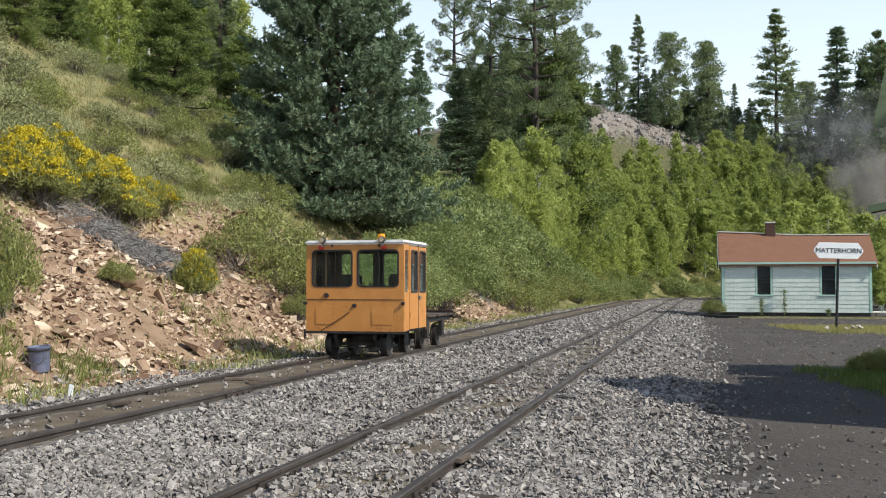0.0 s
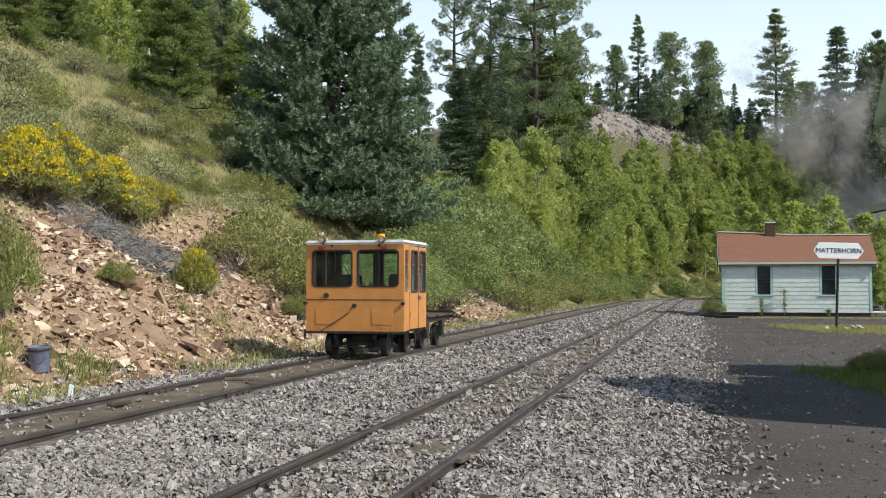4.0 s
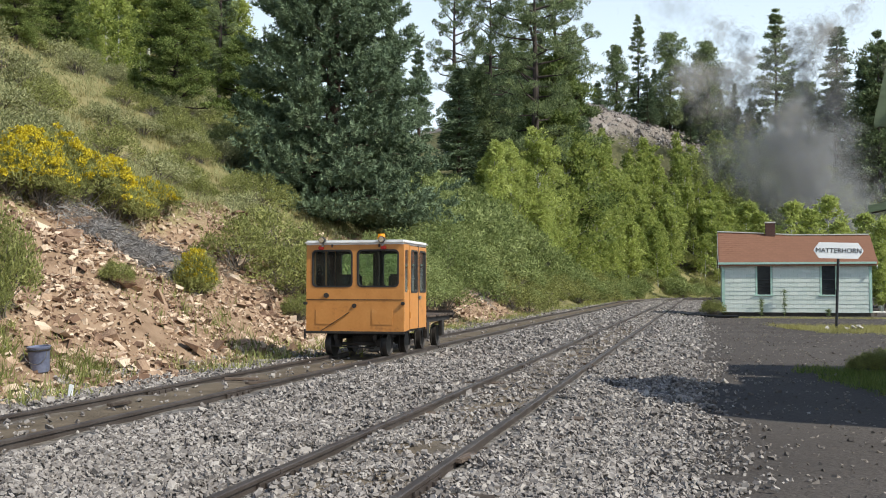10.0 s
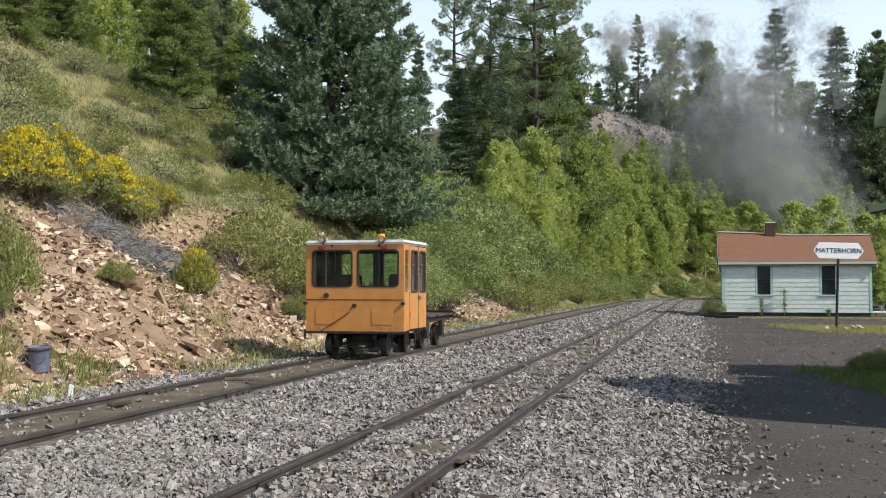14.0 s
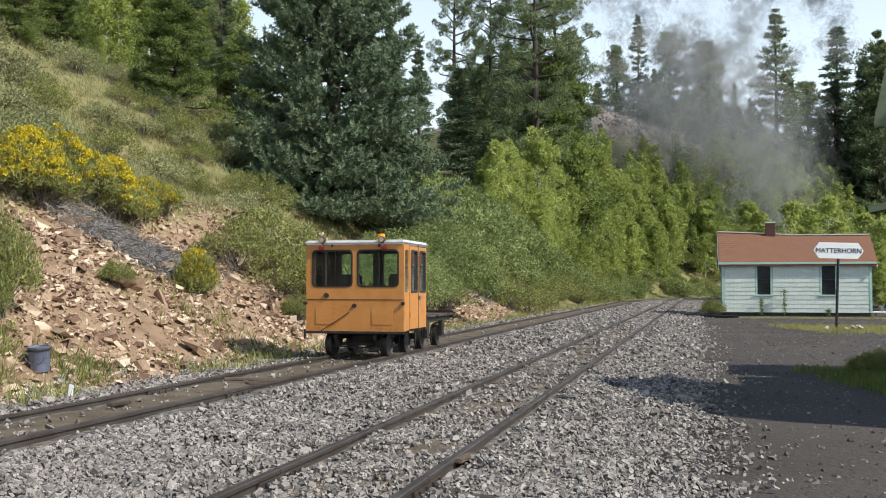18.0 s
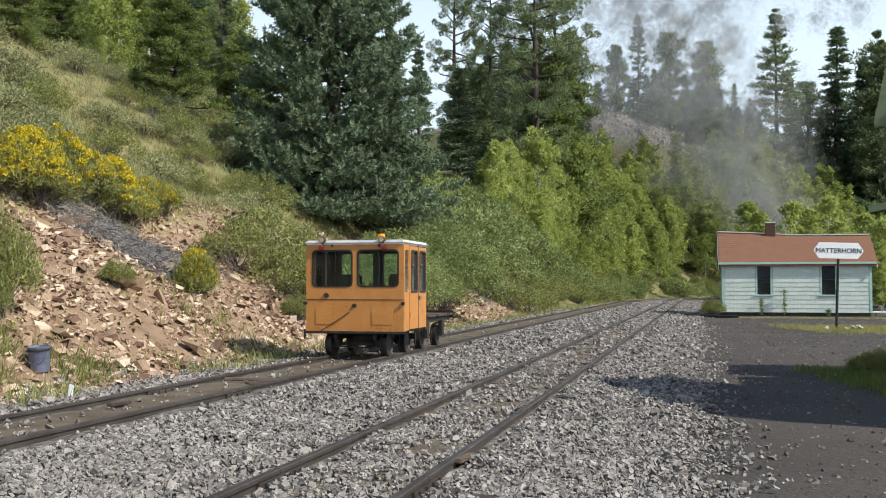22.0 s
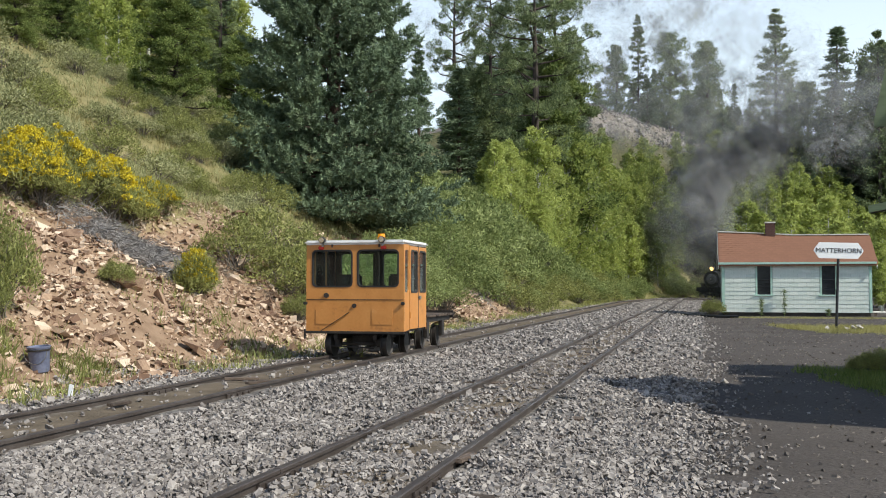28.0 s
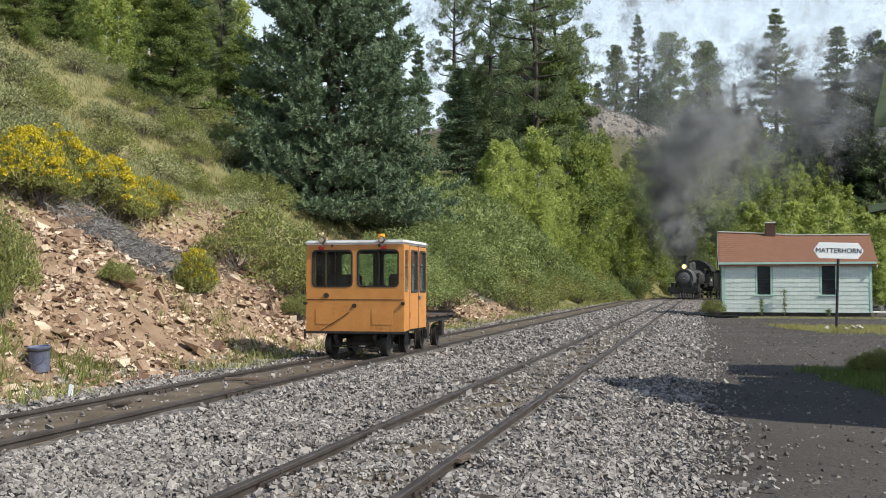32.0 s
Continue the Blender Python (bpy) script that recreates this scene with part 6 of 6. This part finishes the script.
# ---- smoke, in drifting rigid puffs of fine soot ----
def puff_mesh(name, count, r, fleck, material, seed):
    """A soft puff: fine half-clear flecks of soot, thickest in a few billows."""
    g = np.random.default_rng(seed)
    lumps = g.normal(0, 0.42, (8, 3)).clip(-0.9, 0.9) * r
    size = g.uniform(0.22, 0.5, 8) * r
    i = g.choice(8, count, p=size**2 / (size**2).sum())
    off = g.normal(0, 1, (count, 3)) * size[i][:, None]
    n = off / (np.linalg.norm(off, axis=1)[:, None] + 1e-9)
    d = np.cross(n, g.normal(0, 1, (count, 3)))
    d /= np.linalg.norm(d, axis=1)[:, None] + 1e-9
    q = np.cross(n, d)
    c, w = lumps[i] + off, (fleck * g.uniform(0.6, 1.3, count))[:, None]
    v = np.stack([c + d * w, c + q * w, c - d * w, c - q * w], 1).reshape(-1, 3)
    return mesh(name, v, np.arange(4 * count).reshape(count, 4), material)


KINDS = ("smoke_dark", "smoke_mid", "smoke_light")
SMALL = {k: [puff_mesh("puff", 620, 1.0, 0.2, M[k], 300 + i) for i in range(3)] for k in ("smoke_dark", "smoke_mid")}
WIDE = {k: [puff_mesh("puff", 560, 2.3, 0.46, M[k + "_soft"], 320 + i) for i in range(3)] for k in KINDS}
HAZE = {k: [puff_mesh("puff", 560, 4.8, 0.95, M[k + "_thin"], 340 + i) for i in range(3)] for k in KINDS}
STEAM = [puff_mesh("puff", 300, 0.4, 0.08, M["steam"], 360 + i) for i in range(2)]
PUFFS = []


def build_smoke():
    rng = random.Random(17)
    table = ((-14, -7, 1.0, "smoke_mid", 2), (-5, -0.8, 7.0, "smoke_light", 1), (-0.8, 1.8, 7.0, "smoke_dark", 1), (1, 8, 5.5, "smoke_mid", 2), (1.5, 8.5, 2.6, "smoke_mid", 1), (8, 13, 2.4, "smoke_mid", 2), (13, 20, 1.0, "smoke_mid", 2), (20, 22, 4.0, "smoke_mid", 2), (21.6, 22.2, 5.0, "smoke_mid", 1), (22.2, 26.5, 6.5, "smoke_dark", 1), (23.5, 32, 11.0, "smoke_dark", 0), (26, 32, 2.0, "smoke_dark", 1), (26, 30.5, 3.0, "smoke_mid", 2))
    for a, b, rate, kind, wide in table:
        n = int((b - a) * rate)
        for i in range(n):
            born = a + (b - a) * (i + rng.random()) / n
            k = kind
            if born > 22 and rng.random() < 0.45:
                k = "smoke_mid"
            ob = new("smoke_puff", (SMALL, WIDE, HAZE)[wide][k][rng.randrange(3)])
            tagged(ob, "drifting puff of dark grey coal smoke" if k != "smoke_light" else "thin drifting puff of pale grey smoke", "smoke", "smoke from the locomotive", "stuff")
            d = Vector((rng.gauss(0, 1), rng.gauss(0, 1), rng.gauss(0, 0.7)))
            lift = rng.uniform(0.95, 1.4) if born > 20 else rng.uniform(1.1, 1.7) if wide == 1 else rng.uniform(0.25, 1.15)
            PUFFS.append((ob, born, d, lift, rng.uniform(-40, 40)))
    for i in range(6):
        ob = tagged(new("steam_puff", STEAM[i % 2]), "small puff of white steam above the engine", "steam", "steam from the locomotive", "stuff")
        PUFFS.append((ob, 27.4 + i * 0.75, Vector((0.1, 0.6, 0.0)), 0.45, 20))


build_smoke()


def puff_place(born, d, speed, t):
    age = t - born
    s = engine_pose(born) @ Vector((0, 2.35, 4.0))
    late = min(1, max(0, (born - 19) / 3))
    spread = 0.12 + (0.55 - 0.13 * late) * age ** (1.0 + 0.2 * late)
    spread += 0.35 * max(0, age - 10) * (1 - late) + late * 0.22 * max(0, age - 3.5) ** 1.4
    gust = 6.0 * (1 - math.exp(-age / 2.5))
    drift = -(1.5 * age + gust) * (1 - late) + late * (0.5 * max(0, min(age, 5) - 1.6) ** 2 - 3.0 * (1 - math.exp(-age / 0.8)) + 3.5 * max(0, age - 5))
    rise = 1.1 * speed * age + (1 if late else 0.95) * 10 * (1 - math.exp(-age / 3))
    away = 0.4 * age
    return s + Vector((drift + d.x * spread, away + d.y * spread * 0.7, rise + d.z * spread * 0.8))


def motions():
    """Everything that moves: the engine, its wheels and rods, the tender and the smoke."""
    steps = [i * 0.5 for i in range(65)]
    walk(ENGINE, [(t, engine_pose(t)) for t in steps])
    walk(TENDER, [(t, on_line(front_at(t) + 10.2, front_at(t) + 15.0) @ Matrix.Translation((0, -0.6, 0))) for t in steps])
    ticks = [i * 0.2 for i in range(161)]
    for ob, y, r in WHEELS:
        walk(ob, [(t, Matrix.Translation((0, y, r)) @ Matrix.Rotation((front_at(t) - front_at(0)) / r, 4, "X")) for t in ticks])
    for ob in RODS:
        rows = []
        for t in ticks:
            a = (front_at(t) - front_at(0)) / 0.5
            rows.append((t, Matrix.Translation((0, 4.9 - 0.28 * math.sin(a), 0.5 + 0.28 * math.cos(a)))))
        walk(ob, rows)
    ages = [0, 0.3, 0.7, 1.2, 2, 3, 4.5, 6.5, 9, 12, 16, 21, 27, 34, 42, 50]
    for ob, born, d, speed, turn in PUFFS:
        rows = []
        if born > 0:
            ride = [i for i in range(0, int(born) + 1, 2) if i < born - 0.6] + [born - 0.26, born - 0.13] if born > 0.5 else [0]
            for t in ride:
                rows.append((t, Matrix.Translation(engine_pose(t) @ Vector((0, 2.35, -14 if t < born - 0.15 else -7)))))
        for age in ages:
            t = born + age
            if t < 0 and born + ages[min(ages.index(age) + 1, len(ages) - 1)] > 0:
                t = 0
            if 0 <= t:
                rows.append((min(t, 32), Matrix.Translation(puff_place(born, d, speed, min(t, 32))) @ Matrix.Rotation(radians(turn) * min(1, (min(t, 32) - born) / 20), 4, "Z")))
                if t >= 32:
                    break
        walk(ob, rows)


motions()
